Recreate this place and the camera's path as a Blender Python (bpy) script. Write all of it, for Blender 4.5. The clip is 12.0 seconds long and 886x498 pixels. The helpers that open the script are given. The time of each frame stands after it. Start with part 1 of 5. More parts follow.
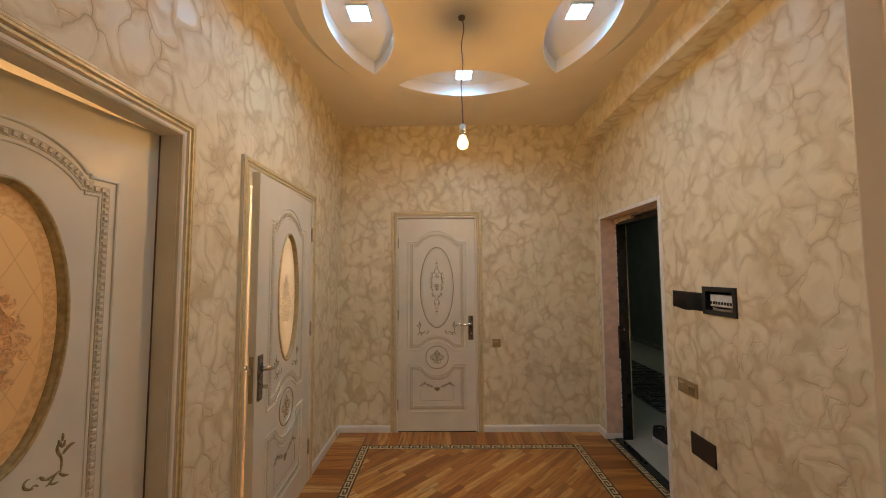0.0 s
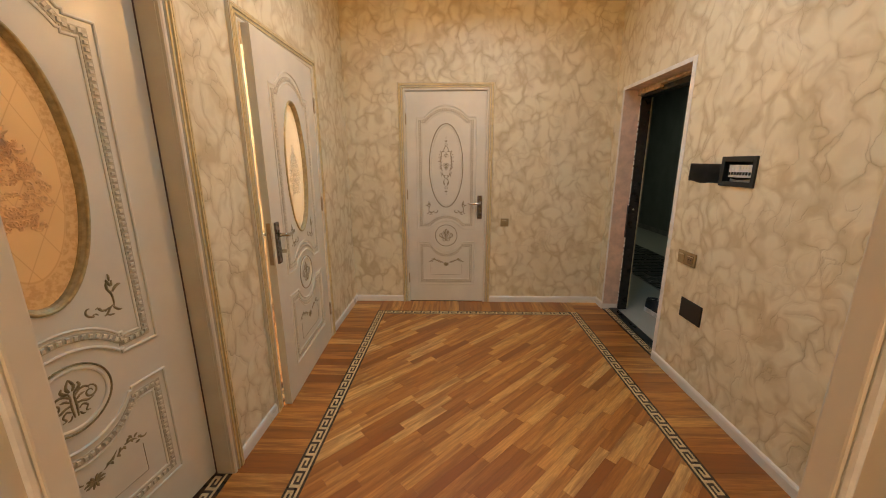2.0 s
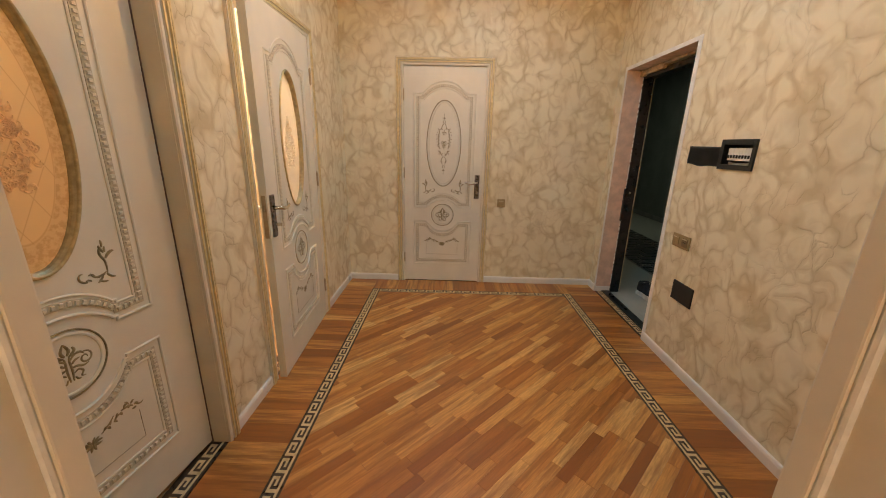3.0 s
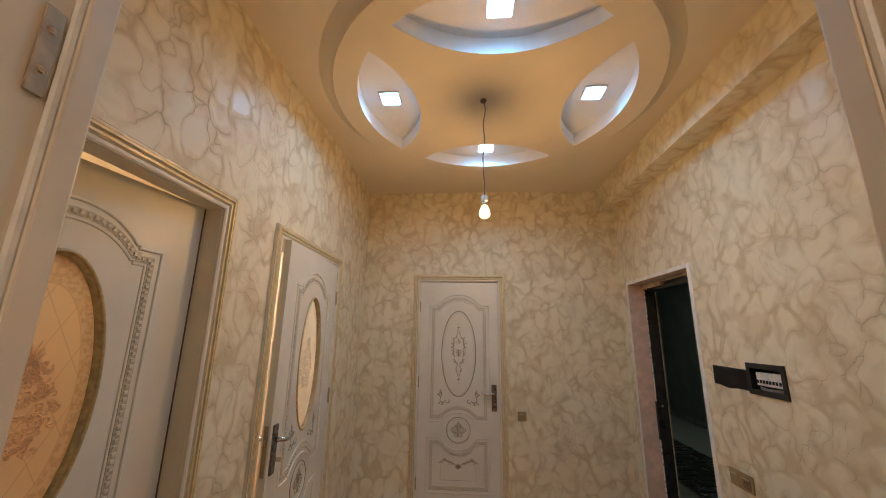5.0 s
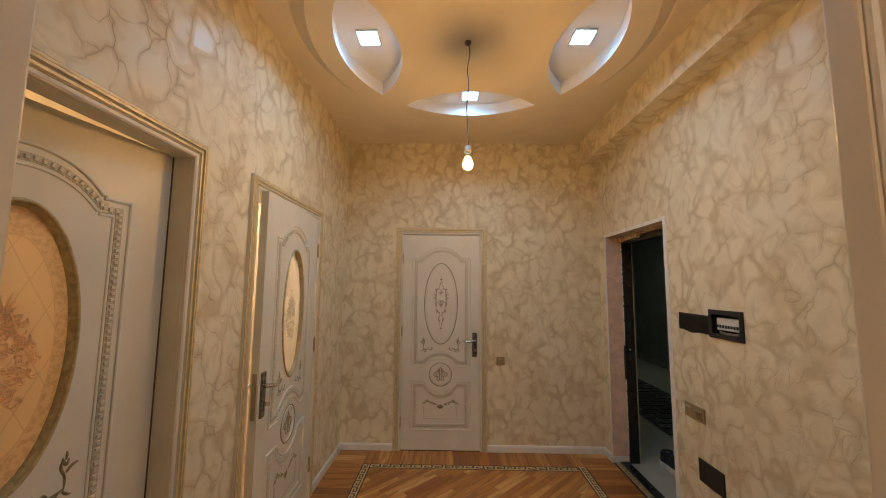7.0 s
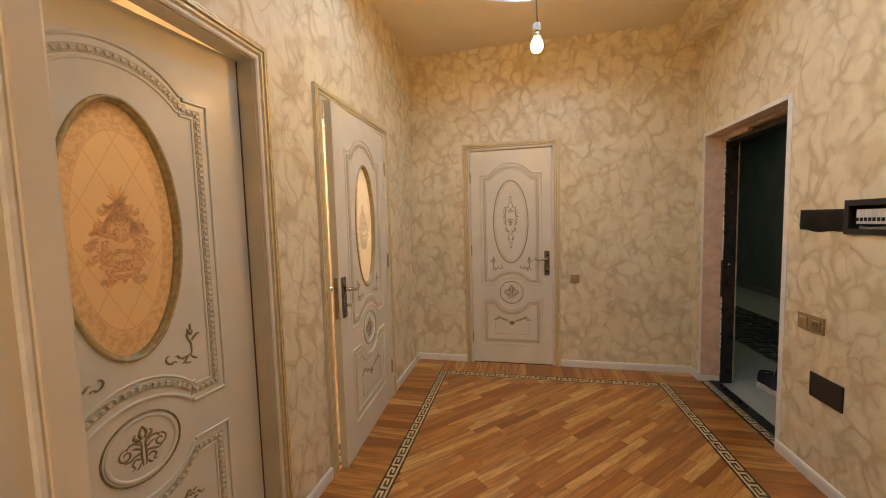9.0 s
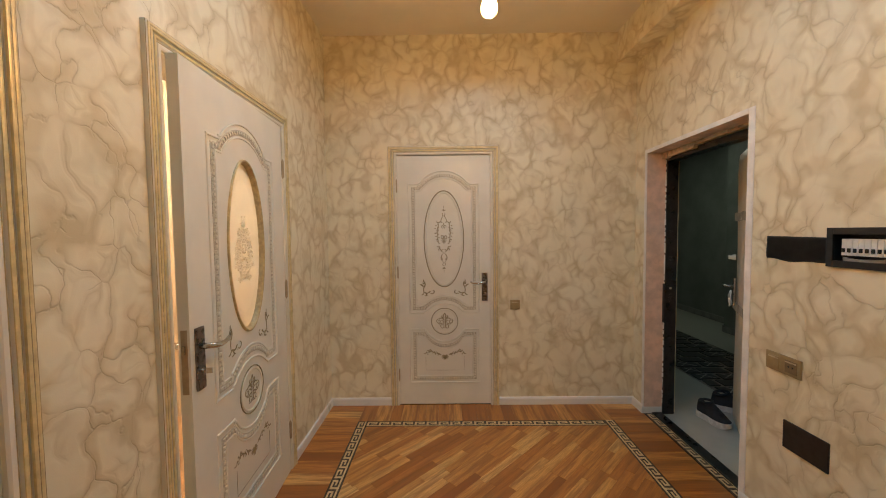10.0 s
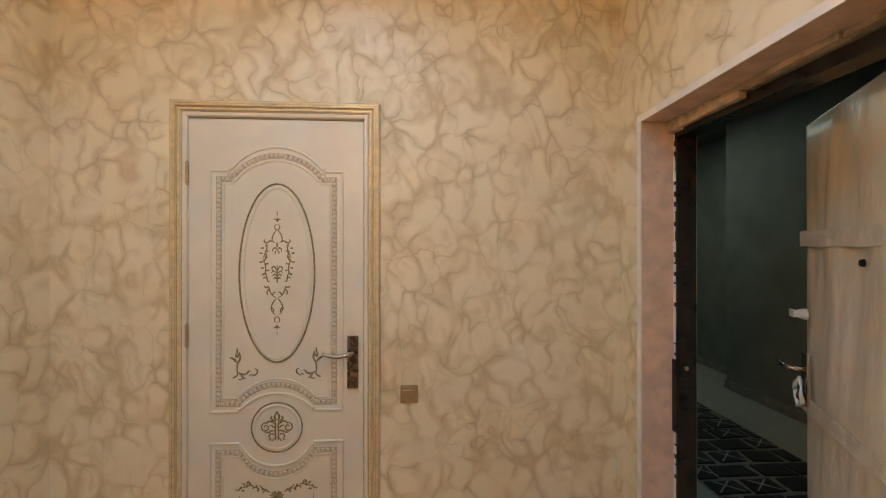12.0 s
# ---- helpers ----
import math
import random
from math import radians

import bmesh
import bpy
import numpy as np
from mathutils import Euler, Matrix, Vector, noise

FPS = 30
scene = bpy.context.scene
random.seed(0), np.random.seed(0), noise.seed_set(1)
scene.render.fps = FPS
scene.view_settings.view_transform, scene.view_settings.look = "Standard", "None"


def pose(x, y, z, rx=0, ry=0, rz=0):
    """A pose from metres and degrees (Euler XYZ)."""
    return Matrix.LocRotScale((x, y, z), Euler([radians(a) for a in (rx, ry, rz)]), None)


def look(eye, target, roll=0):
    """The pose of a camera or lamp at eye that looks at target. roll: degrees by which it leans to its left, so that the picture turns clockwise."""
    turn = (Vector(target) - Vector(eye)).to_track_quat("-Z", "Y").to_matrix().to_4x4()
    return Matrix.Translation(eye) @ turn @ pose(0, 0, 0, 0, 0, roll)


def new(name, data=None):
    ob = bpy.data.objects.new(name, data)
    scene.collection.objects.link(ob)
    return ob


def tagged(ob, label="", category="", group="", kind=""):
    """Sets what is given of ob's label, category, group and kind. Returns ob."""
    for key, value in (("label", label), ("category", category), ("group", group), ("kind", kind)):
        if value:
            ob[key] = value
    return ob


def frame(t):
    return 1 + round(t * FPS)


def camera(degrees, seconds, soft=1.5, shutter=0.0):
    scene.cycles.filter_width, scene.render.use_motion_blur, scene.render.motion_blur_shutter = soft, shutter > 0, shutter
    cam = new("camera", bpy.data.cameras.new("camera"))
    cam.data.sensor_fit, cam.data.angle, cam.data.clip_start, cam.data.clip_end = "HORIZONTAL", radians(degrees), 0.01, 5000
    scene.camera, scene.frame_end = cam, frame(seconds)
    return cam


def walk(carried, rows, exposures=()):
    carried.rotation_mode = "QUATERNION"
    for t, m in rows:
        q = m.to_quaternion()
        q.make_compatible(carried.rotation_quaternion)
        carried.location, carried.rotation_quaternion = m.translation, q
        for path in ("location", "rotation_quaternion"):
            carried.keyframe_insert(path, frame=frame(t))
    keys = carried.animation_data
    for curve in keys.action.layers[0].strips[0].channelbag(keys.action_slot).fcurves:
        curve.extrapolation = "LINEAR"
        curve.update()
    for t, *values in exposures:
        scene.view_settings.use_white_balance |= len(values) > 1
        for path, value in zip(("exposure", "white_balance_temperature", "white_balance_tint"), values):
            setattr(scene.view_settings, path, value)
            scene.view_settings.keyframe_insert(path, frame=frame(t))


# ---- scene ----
cam = camera(101.8, 12.0, 1.0)
PATH = [
    (0, (0.199, 0.228, 1.519), (0.193, 2.224, 1.648), -0.3),
    (0.5, (0.198, 0.235, 1.501), (0.188, 2.235, 1.458), -0.1),
    (1, (0.205, 0.24, 1.478), (0.2, 2.238, 1.391), -0.2),
    (1.5, (0.21, 0.235, 1.449), (0.197, 2.222, 1.227), -0.3),
    (2, (0.208, 0.226, 1.401), (0.145, 2.171, 0.939), -0.2),
    (2.5, (0.203, 0.229, 1.372), (0.159, 2.148, 0.812), 0.5),
    (2.7, (0.191, 0.222, 1.366), (0.168, 2.133, 0.776), 1.3),
    (4.3, (0.196, 0.229, 1.494), (0.137, 2.222, 1.645), 1.1),
    (4.5, (0.194, 0.221, 1.523), (0.123, 2.199, 1.811), 1.3),
    (5, (0.206, 0.211, 1.56), (0.072, 2.155, 2.012), 0.9),
    (5.5, (0.203, 0.203, 1.584), (0.07, 2.124, 2.122), 0.6),
    (6, (0.201, 0.204, 1.599), (0.092, 2.126, 2.142), 0.7),
    (6.5, (0.197, 0.212, 1.589), (0.115, 2.154, 2.059), 0.2),
    (7, (0.208, 0.212, 1.555), (0.170, 2.202, 1.753), 0.5),
    (7.5, (0.213, 0.217, 1.487), (0.125, 2.213, 1.383), 0.2),
    (7.7, (0.227, 0.206, 1.467), (0.07, 2.194, 1.313), 0.9),
    (9.3, (0.206, 0.362, 1.375), (-0.261, 2.301, 1.235), -2.9),
    (9.5, (0.181, 0.469, 1.378), (-0.262, 2.414, 1.236), -4.8),
    (10, (0.144, 0.84, 1.431), (0.126, 2.838, 1.337), -0.6),
    (10.5, (0.308, 1.15, 1.462), (0.378, 3.147, 1.373), -1.7),
    (11, (0.385, 1.468, 1.474), (0.552, 3.46, 1.428), -0.2),
    (11.5, (0.603, 1.844, 1.481), (0.922, 3.816, 1.382), -0.0),
    (12, (0.765, 2.152, 1.474), (0.874, 4.149, 1.48), -0.0),
]
EXPOSURES = [(0, -0.35, 6300, 10), (0.5, -0.17, 6400, 10), (1.5, 0.0, 6500, 10), (2.5, 0.2, 6500, 10), (4.5, -0.22, 5500, 10), (5.5, -0.47, 5800, 10), (6.5, -0.47, 5900, 10), (7, -0.39, 6200, 10), (7.5, -0.1, 6400, 10), (9.5, 0.05, 6500, 10), (10, 0.02, 6100, 9), (11, 0.05, 6050, 9), (12, 0.2, 5900, 9)]
walk(cam, [(t, look(eye, target, roll)) for t, eye, target, roll in PATH], EXPOSURES)

# ---- world and exposure ----
world = bpy.data.worlds.new("world")
scene.world = world
world.use_nodes = True
world.node_tree.nodes["Background"].inputs[0].default_value = (0.02, 0.022, 0.025, 1)
world.node_tree.nodes["Background"].inputs[1].default_value = 0.05
BULB_GLOW, LED_GLOW, ROOM_GLOW, NEAR_GLOW, LANDING_GLOW = 2900.0, 36.0, 27.0, 70.0, 23.0
SPOT_WATTS = 3.3

# ---- plan, in metres ----
XL, XR, YN, YB, ZC = -0.82, 1.673, 0.585, 3.77, 2.995
CX, CY, ZD = 0.357, 2.228, 2.94        # ceiling rose: centre and underside
BEAM_X, BEAM_Z = 1.515, 2.755


# ---- material helpers ----
def material(name):
    m = bpy.data.materials.new(name)
    m.use_nodes = True
    nt = m.node_tree
    return m, nt, nt.nodes["Principled BSDF"]


def node(nt, kind, **inputs):
    n = nt.nodes.new(kind)
    for key, value in inputs.items():
        n.inputs[key.replace("_", " ")].default_value = value
    return n


def maths(nt, op, a, b=None, clamp=False):
    n = nt.nodes.new("ShaderNodeMath")
    n.operation, n.use_clamp = op, clamp
    for k, v in enumerate((a, b)):
        if v is None:
            continue
        if isinstance(v, (int, float)):
            n.inputs[k].default_value = v
        else:
            nt.links.new(v, n.inputs[k])
    return n.outputs[0]


def ramp(nt, src, stops, smooth=True):
    n = nt.nodes.new("ShaderNodeValToRGB")
    n.color_ramp.interpolation = "EASE" if smooth else "LINEAR"
    while len(n.color_ramp.elements) < len(stops):
        n.color_ramp.elements.new(0.5)
    for e, (p, c) in zip(n.color_ramp.elements, stops):
        e.position = p
        e.color = (c, c, c, 1) if isinstance(c, (int, float)) else (*c, 1)
    nt.links.new(src, n.inputs[0])
    return n.outputs[0]


def mixed(nt, fac, a, b, mode="MIX"):
    n = nt.nodes.new("ShaderNodeMix")
    n.data_type, n.blend_type = "RGBA", mode
    for k, v in ((0, fac), (6, a), (7, b)):
        if isinstance(v, (int, float)):
            n.inputs[k].default_value = v
        elif isinstance(v, tuple):
            n.inputs[k].default_value = (*v, 1)
        else:
            nt.links.new(v, n.inputs[k])
    return n.outputs[2]


def noise_at(nt, coord, scale, detail=3.0, rough=0.55, what="Fac"):
    n = node(nt, "ShaderNodeTexNoise", Scale=scale, Detail=detail, Roughness=rough)
    nt.links.new(coord, n.inputs["Vector"])
    return n.outputs[what]


def bumped(nt, bsdf, height, strength, distance):
    b = node(nt, "ShaderNodeBump", Strength=strength, Distance=distance)
    nt.links.new(height, b.inputs["Height"])
    nt.links.new(b.outputs[0], bsdf.inputs["Normal"])


def place_coord(nt):
    return nt.nodes.new("ShaderNodeNewGeometry").outputs["Position"]


def object_coord(nt):
    return nt.nodes.new("ShaderNodeTexCoord").outputs["Object"]


def worn(name, color, rough, vary=0.08, scale=6.0, bump=0.1, grain=180.0, metal=0.0, local=False, coat=0.0):
    """A painted, plastered or metal surface with broad mottling and fine grain."""
    m, nt, b = material(name)
    at = object_coord(nt) if local else place_coord(nt)
    broad = noise_at(nt, at, scale, 4)
    fine = noise_at(nt, at, grain, 2)
    dark = tuple(c * (1 - vary * 1.6) for c in color)
    light = tuple(min(1, c * (1 + vary)) for c in color)
    col = ramp(nt, broad, [(0.3, dark), (0.7, light)])
    nt.links.new(col, b.inputs["Base Color"])
    nt.links.new(ramp(nt, broad, [(0.3, max(0.02, rough - 0.06)), (0.7, min(1, rough + 0.06))]), b.inputs["Roughness"])
    b.inputs["Metallic"].default_value = metal
    b.inputs["Coat Weight"].default_value = coat
    bumped(nt, b, fine, bump, 0.001)
    return m


def wallpaper(name):
    """Cream vinyl paper embossed with pebble-like puffs: soft olive folds between them, darker hollows, faint cracks."""
    m, nt, b = material(name)
    at = place_coord(nt)
    tall = nt.nodes.new("ShaderNodeVectorMath")
    tall.operation = "MULTIPLY"
    nt.links.new(at, tall.inputs[0])
    tall.inputs[1].default_value = (1.0, 1.0, 0.72)

    def warped(scale, amount, detail, base):
        off = nt.nodes.new("ShaderNodeVectorMath")
        off.operation = "SUBTRACT"
        nt.links.new(noise_at(nt, at, scale, detail, 0.5, "Color"), off.inputs[0])
        off.inputs[1].default_value = (0.5, 0.5, 0.5)
        out = nt.nodes.new("ShaderNodeVectorMath")
        out.operation = "MULTIPLY_ADD"
        nt.links.new(off.outputs[0], out.inputs[0])
        out.inputs[1].default_value = (amount, amount, amount)
        nt.links.new(base, out.inputs[2])
        return out.outputs[0]

    flow = warped(6.5, 0.20, 0.6, tall.outputs[0])
    flow = warped(17.0, 0.035, 1.0, flow)

    def folds(scale, width, gate_scale, low):
        """Soft bands round the puffs, thinning out here and there, and the corners where three of them meet."""
        edge = node(nt, "ShaderNodeTexVoronoi", Scale=scale)
        edge.feature = "DISTANCE_TO_EDGE"
        nt.links.new(flow, edge.inputs["Vector"])
        far = node(nt, "ShaderNodeTexVoronoi", Scale=scale)
        far.feature = "F1"
        nt.links.new(flow, far.inputs["Vector"])
        band = ramp(nt, edge.outputs["Distance"], [(0.0, 1.0), (width * 0.35, 0.62), (width, 0.0)])
        corner = ramp(nt, far.outputs["Distance"], [(0.50, 0.0), (0.78, 1.0)])
        gate = ramp(nt, noise_at(nt, at, gate_scale, 1), [(0.38, low), (0.56, 1.0)])
        both_of = maths(nt, "ADD", maths(nt, "MULTIPLY", maths(nt, "MULTIPLY", band, gate), 0.72), maths(nt, "MULTIPLY", corner, 0.42), True)
        return both_of

    large = folds(9.0, 0.25, 8.0, 0.16)
    small = maths(nt, "MULTIPLY", folds(14.0, 0.26, 5.0, 0.0), ramp(nt, noise_at(nt, at, 4.3, 1), [(0.47, 0.0), (0.60, 0.62)]))
    soft = maths(nt, "MAXIMUM", large, small)
    crack = warped(30.0, 0.020, 2.0, flow)
    veins = node(nt, "ShaderNodeTexVoronoi", Scale=9.0)
    veins.feature = "DISTANCE_TO_EDGE"
    nt.links.new(crack, veins.inputs["Vector"])
    gate = ramp(nt, noise_at(nt, at, 6.5, 2), [(0.46, 0.0), (0.56, 1.0)])
    line = maths(nt, "MULTIPLY", ramp(nt, veins.outputs[0], [(0.0, 1.0), (0.030, 0.0)]), gate)
    speck = noise_at(nt, at, 260.0, 2)
    tone = noise_at(nt, at, 2.2, 3)
    base = ramp(nt, tone, [(0.3, (0.805, 0.715, 0.505)), (0.7, (0.855, 0.772, 0.568))])
    shade = mixed(nt, maths(nt, "MULTIPLY", soft, 0.74), base, (0.56, 0.440, 0.240))
    shade = mixed(nt, maths(nt, "MULTIPLY", line, 0.16), shade, (0.42, 0.33, 0.20))
    nt.links.new(shade, b.inputs["Base Color"])
    nt.links.new(ramp(nt, maths(nt, "ADD", soft, maths(nt, "MULTIPLY", speck, 0.3)), [(0.0, 0.36), (1.0, 0.62)]), b.inputs["Roughness"])
    b.inputs["Sheen Weight"].default_value = 0.06
    relief = maths(nt, "SUBTRACT", maths(nt, "MULTIPLY", speck, 0.06), maths(nt, "ADD", maths(nt, "MULTIPLY", soft, 0.8), maths(nt, "MULTIPLY", line, 0.55)))
    bumped(nt, b, relief, 0.5, 0.006)
    return m


def plank_wood(name, spread=1.0):
    """Varnished hardwood plank, grain along its own x; tone differs from plank to plank."""
    m, nt, b = material(name)
    info = nt.nodes.new("ShaderNodeObjectInfo").outputs["Random"]
    at = object_coord(nt)
    shift = nt.nodes.new("ShaderNodeVectorMath")
    shift.operation = "MULTIPLY_ADD"
    nt.links.new(at, shift.inputs[0])
    shift.inputs[1].default_value = (2.2, 26.0, 26.0)
    comb = nt.nodes.new("ShaderNodeCombineXYZ")
    nt.links.new(maths(nt, "MULTIPLY", info, 37.0), comb.inputs[0])
    nt.links.new(maths(nt, "MULTIPLY", info, 91.0), comb.inputs[1])
    nt.links.new(comb.outputs[0], shift.inputs[2])
    figure = noise_at(nt, shift.outputs[0], 1.0, 5, 0.6)
    fine = noise_at(nt, shift.outputs[0], 5.0, 3, 0.6)
    knots = noise_at(nt, shift.outputs[0], 0.33, 2)
    tone = ramp(nt, info, [(0.0, (0.29, 0.090, 0.016)), (0.2, (0.47, 0.172, 0.032)), (0.5, (0.60, 0.256, 0.054)), (0.8, (0.71, 0.345, 0.088)), (1.0, (0.82, 0.48, 0.165))], False)
    col = mixed(nt, ramp(nt, figure, [(0.35, 0.66 * spread), (0.60, 0.0)]), tone, (0.25, 0.085, 0.02))
    col = mixed(nt, ramp(nt, fine, [(0.40, 0.28), (0.62, 0.0)]), col, (0.22, 0.075, 0.02))
    col = mixed(nt, ramp(nt, knots, [(0.66, 0.0), (0.76, 0.55)]), col, (0.12, 0.04, 0.012))
    nt.links.new(col, b.inputs["Base Color"])
    nt.links.new(ramp(nt, fine, [(0.3, 0.33), (0.7, 0.44)]), b.inputs["Roughness"])
    b.inputs["Coat Weight"].default_value = 0.2
    b.inputs["Coat Roughness"].default_value = 0.26
    bumped(nt, b, maths(nt, "ADD", fine, figure), 0.06, 0.001)
    return m


def glow(name, color, strength):
    m, nt, b = material(name)
    b.inputs["Base Color"].default_value = (0.8, 0.8, 0.8, 1)
    b.inputs["Emission Color"].default_value = (*color, 1)
    b.inputs["Emission Strength"].default_value = strength
    return m


def lit_glass(name, color, strength):
    """Clear bulb glass that lets its filament through and glimmers with it."""
    m, nt, b = material(name)
    nt.nodes.remove(b)
    clear = nt.nodes.new("ShaderNodeBsdfTransparent")
    shine = node(nt, "ShaderNodeBsdfGlossy", Roughness=0.05)
    mix = node(nt, "ShaderNodeMixShader", Fac=0.06)
    nt.links.new(clear.outputs[0], mix.inputs[1])
    nt.links.new(shine.outputs[0], mix.inputs[2])
    em = nt.nodes.new("ShaderNodeEmission")
    em.inputs[0].default_value = (*color, 1)
    em.inputs[1].default_value = strength
    add = nt.nodes.new("ShaderNodeAddShader")
    nt.links.new(mix.outputs[0], add.inputs[0])
    nt.links.new(em.outputs[0], add.inputs[1])
    nt.links.new(add.outputs[0], nt.nodes["Material Output"].inputs[0])
    return m


def etched_glass(name, clear, dark):
    """Frosted door glass: clear-amber field, fine lozenge lines and a mottled border, let through by light from behind."""
    m, nt, b = material(name)
    at = object_coord(nt)
    sep = nt.nodes.new("ShaderNodeSeparateXYZ")
    nt.links.new(at, sep.inputs[0])
    x, z = sep.outputs[0], sep.outputs[2]
    lines = None
    for sign in (1, -1):
        d = maths(nt, "ADD", maths(nt, "MULTIPLY", x, 11.0), maths(nt, "MULTIPLY", z, 5.6 * sign))
        tri = maths(nt, "ABSOLUTE", maths(nt, "SUBTRACT", maths(nt, "FRACT", d), 0.5))
        near = ramp(nt, tri, [(0.0, 1.0), (0.03, 0.0)])
        lines = near if lines is None else maths(nt, "MAXIMUM", lines, near)
    ex = maths(nt, "POWER", maths(nt, "MULTIPLY", x, 1 / 0.147), 2.0)
    ez = maths(nt, "POWER", maths(nt, "MULTIPLY", z, 1 / 0.376), 2.0)
    rad = maths(nt, "SQRT", maths(nt, "ADD", ex, ez))
    border = ramp(nt, rad, [(0.80, 0.0), (0.825, 1.0)], False)
    rim = ramp(nt, maths(nt, "ABSOLUTE", maths(nt, "SUBTRACT", rad, 0.80)), [(0.0, 1.0), (0.015, 0.0)])
    mott = ramp(nt, noise_at(nt, at, 55.0, 4, 0.65), [(0.42, 0.0), (0.60, 1.0)])
    field = mixed(nt, maths(nt, "MULTIPLY", lines, 0.55), clear, dark)
    edge = mixed(nt, maths(nt, "MULTIPLY", mott, 0.7), tuple(c * 0.92 for c in clear), dark)
    col = mixed(nt, border, field, edge)
    col = mixed(nt, maths(nt, "MULTIPLY", rim, 0.6), col, dark)
    nt.nodes.remove(b)
    tl = nt.nodes.new("ShaderNodeBsdfTranslucent")
    df = nt.nodes.new("ShaderNodeBsdfDiffuse")
    gl = node(nt, "ShaderNodeBsdfGlossy", Roughness=0.25)
    nt.links.new(col, tl.inputs[0])
    nt.links.new(col, df.inputs[0])
    mix1 = node(nt, "ShaderNodeMixShader", Fac=0.30)
    nt.links.new(tl.outputs[0], mix1.inputs[1])
    nt.links.new(df.outputs[0], mix1.inputs[2])
    mix2 = node(nt, "ShaderNodeMixShader", Fac=0.05)
    nt.links.new(mix1.outputs[0], mix2.inputs[1])
    nt.links.new(gl.outputs[0], mix2.inputs[2])
    nt.links.new(mix2.outputs[0], nt.nodes["Material Output"].inputs[0])
    return m


def sheer(name, color):
    """Thin etched layer that light from behind passes through."""
    m, nt, b = material(name)
    nt.nodes.remove(b)
    at = object_coord(nt)
    col = ramp(nt, noise_at(nt, at, 90.0, 3), [(0.35, tuple(c * 0.85 for c in color)), (0.65, color)])
    tl = nt.nodes.new("ShaderNodeBsdfTranslucent")
    df = nt.nodes.new("ShaderNodeBsdfDiffuse")
    nt.links.new(col, tl.inputs[0])
    nt.links.new(col, df.inputs[0])
    mix = node(nt, "ShaderNodeMixShader", Fac=0.30)
    nt.links.new(tl.outputs[0], mix.inputs[1])
    nt.links.new(df.outputs[0], mix.inputs[2])
    nt.links.new(mix.outputs[0], nt.nodes["Material Output"].inputs[0])
    return m


def film_wrap(name):
    """Dusty translucent protective film, creased in long vertical folds."""
    m, nt, b = material(name)
    at = object_coord(nt)
    st = nt.nodes.new("ShaderNodeVectorMath")
    st.operation = "MULTIPLY"
    nt.links.new(at, st.inputs[0])
    st.inputs[1].default_value = (6.0, 6.0, 2.6)
    folds = noise_at(nt, st.outputs[0], 1.0, 5, 0.6)
    dust = noise_at(nt, at, 3.0, 4)
    col = mixed(nt, ramp(nt, folds, [(0.35, 0.0), (0.65, 1.0)]), (0.72, 0.63, 0.49), (0.79, 0.71, 0.58))
    col = mixed(nt, ramp(nt, dust, [(0.4, 0.0), (0.7, 0.28)]), col, (0.60, 0.46, 0.28))
    nt.links.new(col, b.inputs["Base Color"])
    b.inputs["Roughness"].default_value = 0.38
    bumped(nt, b, folds, 0.45, 0.02)
    return m


M_PAPER = wallpaper("embossed_wallpaper")
M_CEIL = worn("ceiling_paint", (0.80, 0.72, 0.58), 0.55, 0.03, 2.5, 0.05)
M_RECESS = worn("white_recess_paint", (0.84, 0.84, 0.82), 0.5, 0.02, 3, 0.05)
M_DOOR = worn("ivory_door_lacquer", (0.75, 0.71, 0.60), 0.36, 0.03, 5, 0.03, 120)
M_FRAME = worn("ivory_frame_lacquer", (0.76, 0.70, 0.58), 0.38, 0.04, 6, 0.03, 120)
M_GOLD = worn("gold_paint", (0.73, 0.585, 0.30), 0.36, 0.10, 30, 0.1, 300, 0.15)
M_GILT = worn("brown_gilt", (0.50, 0.39, 0.19), 0.4, 0.15, 50, 0.1, 300, 0.2)
M_BAND = worn("grey_gilt_band", (0.55, 0.495, 0.37), 0.45, 0.15, 60, 0.1, 300, 0.1)
M_PATINA = worn("bronze_patina", (0.30, 0.245, 0.13), 0.45, 0.25, 60, 0.15, 400, 0.3)
M_GROOVE = worn("brown_gilt_groove", (0.44, 0.32, 0.15), 0.5, 0.2, 60, 0.1, 300, 0.1)
M_OLIVE = worn("olive_gilt", (0.46, 0.37, 0.20), 0.34, 0.15, 50, 0.1, 300, 0.25)
M_BEAD = worn("ivory_bead", (0.70, 0.64, 0.51), 0.42, 0.12, 80, 0.1, 300)
M_SKIRT = worn("white_skirting", (0.80, 0.77, 0.71), 0.32, 0.03, 5, 0.03, 150)
M_PLASTER = worn("pinkish_plaster", (0.72, 0.53, 0.41), 0.85, 0.10, 14, 0.5, 150)
M_FILLER = worn("beige_filler", (0.62, 0.46, 0.30), 0.85, 0.2, 25, 0.5, 120)
M_CORNER = worn("white_corner_bead", (0.86, 0.82, 0.76), 0.6, 0.06, 12, 0.2, 120)
M_BLACK = worn("black_steel", (0.018, 0.017, 0.017), 0.32, 0.3, 20, 0.1, 200, 0.3)
M_BLACKP = worn("black_plastic", (0.016, 0.016, 0.017), 0.35, 0.25, 30, 0.08, 250)
M_WHITEP = worn("white_plastic", (0.75, 0.75, 0.72), 0.35, 0.05, 30, 0.05, 250)
M_BRASSP = worn("champagne_plastic", (0.37, 0.265, 0.125), 0.35, 0.08, 30, 0.05, 250, 0.15)
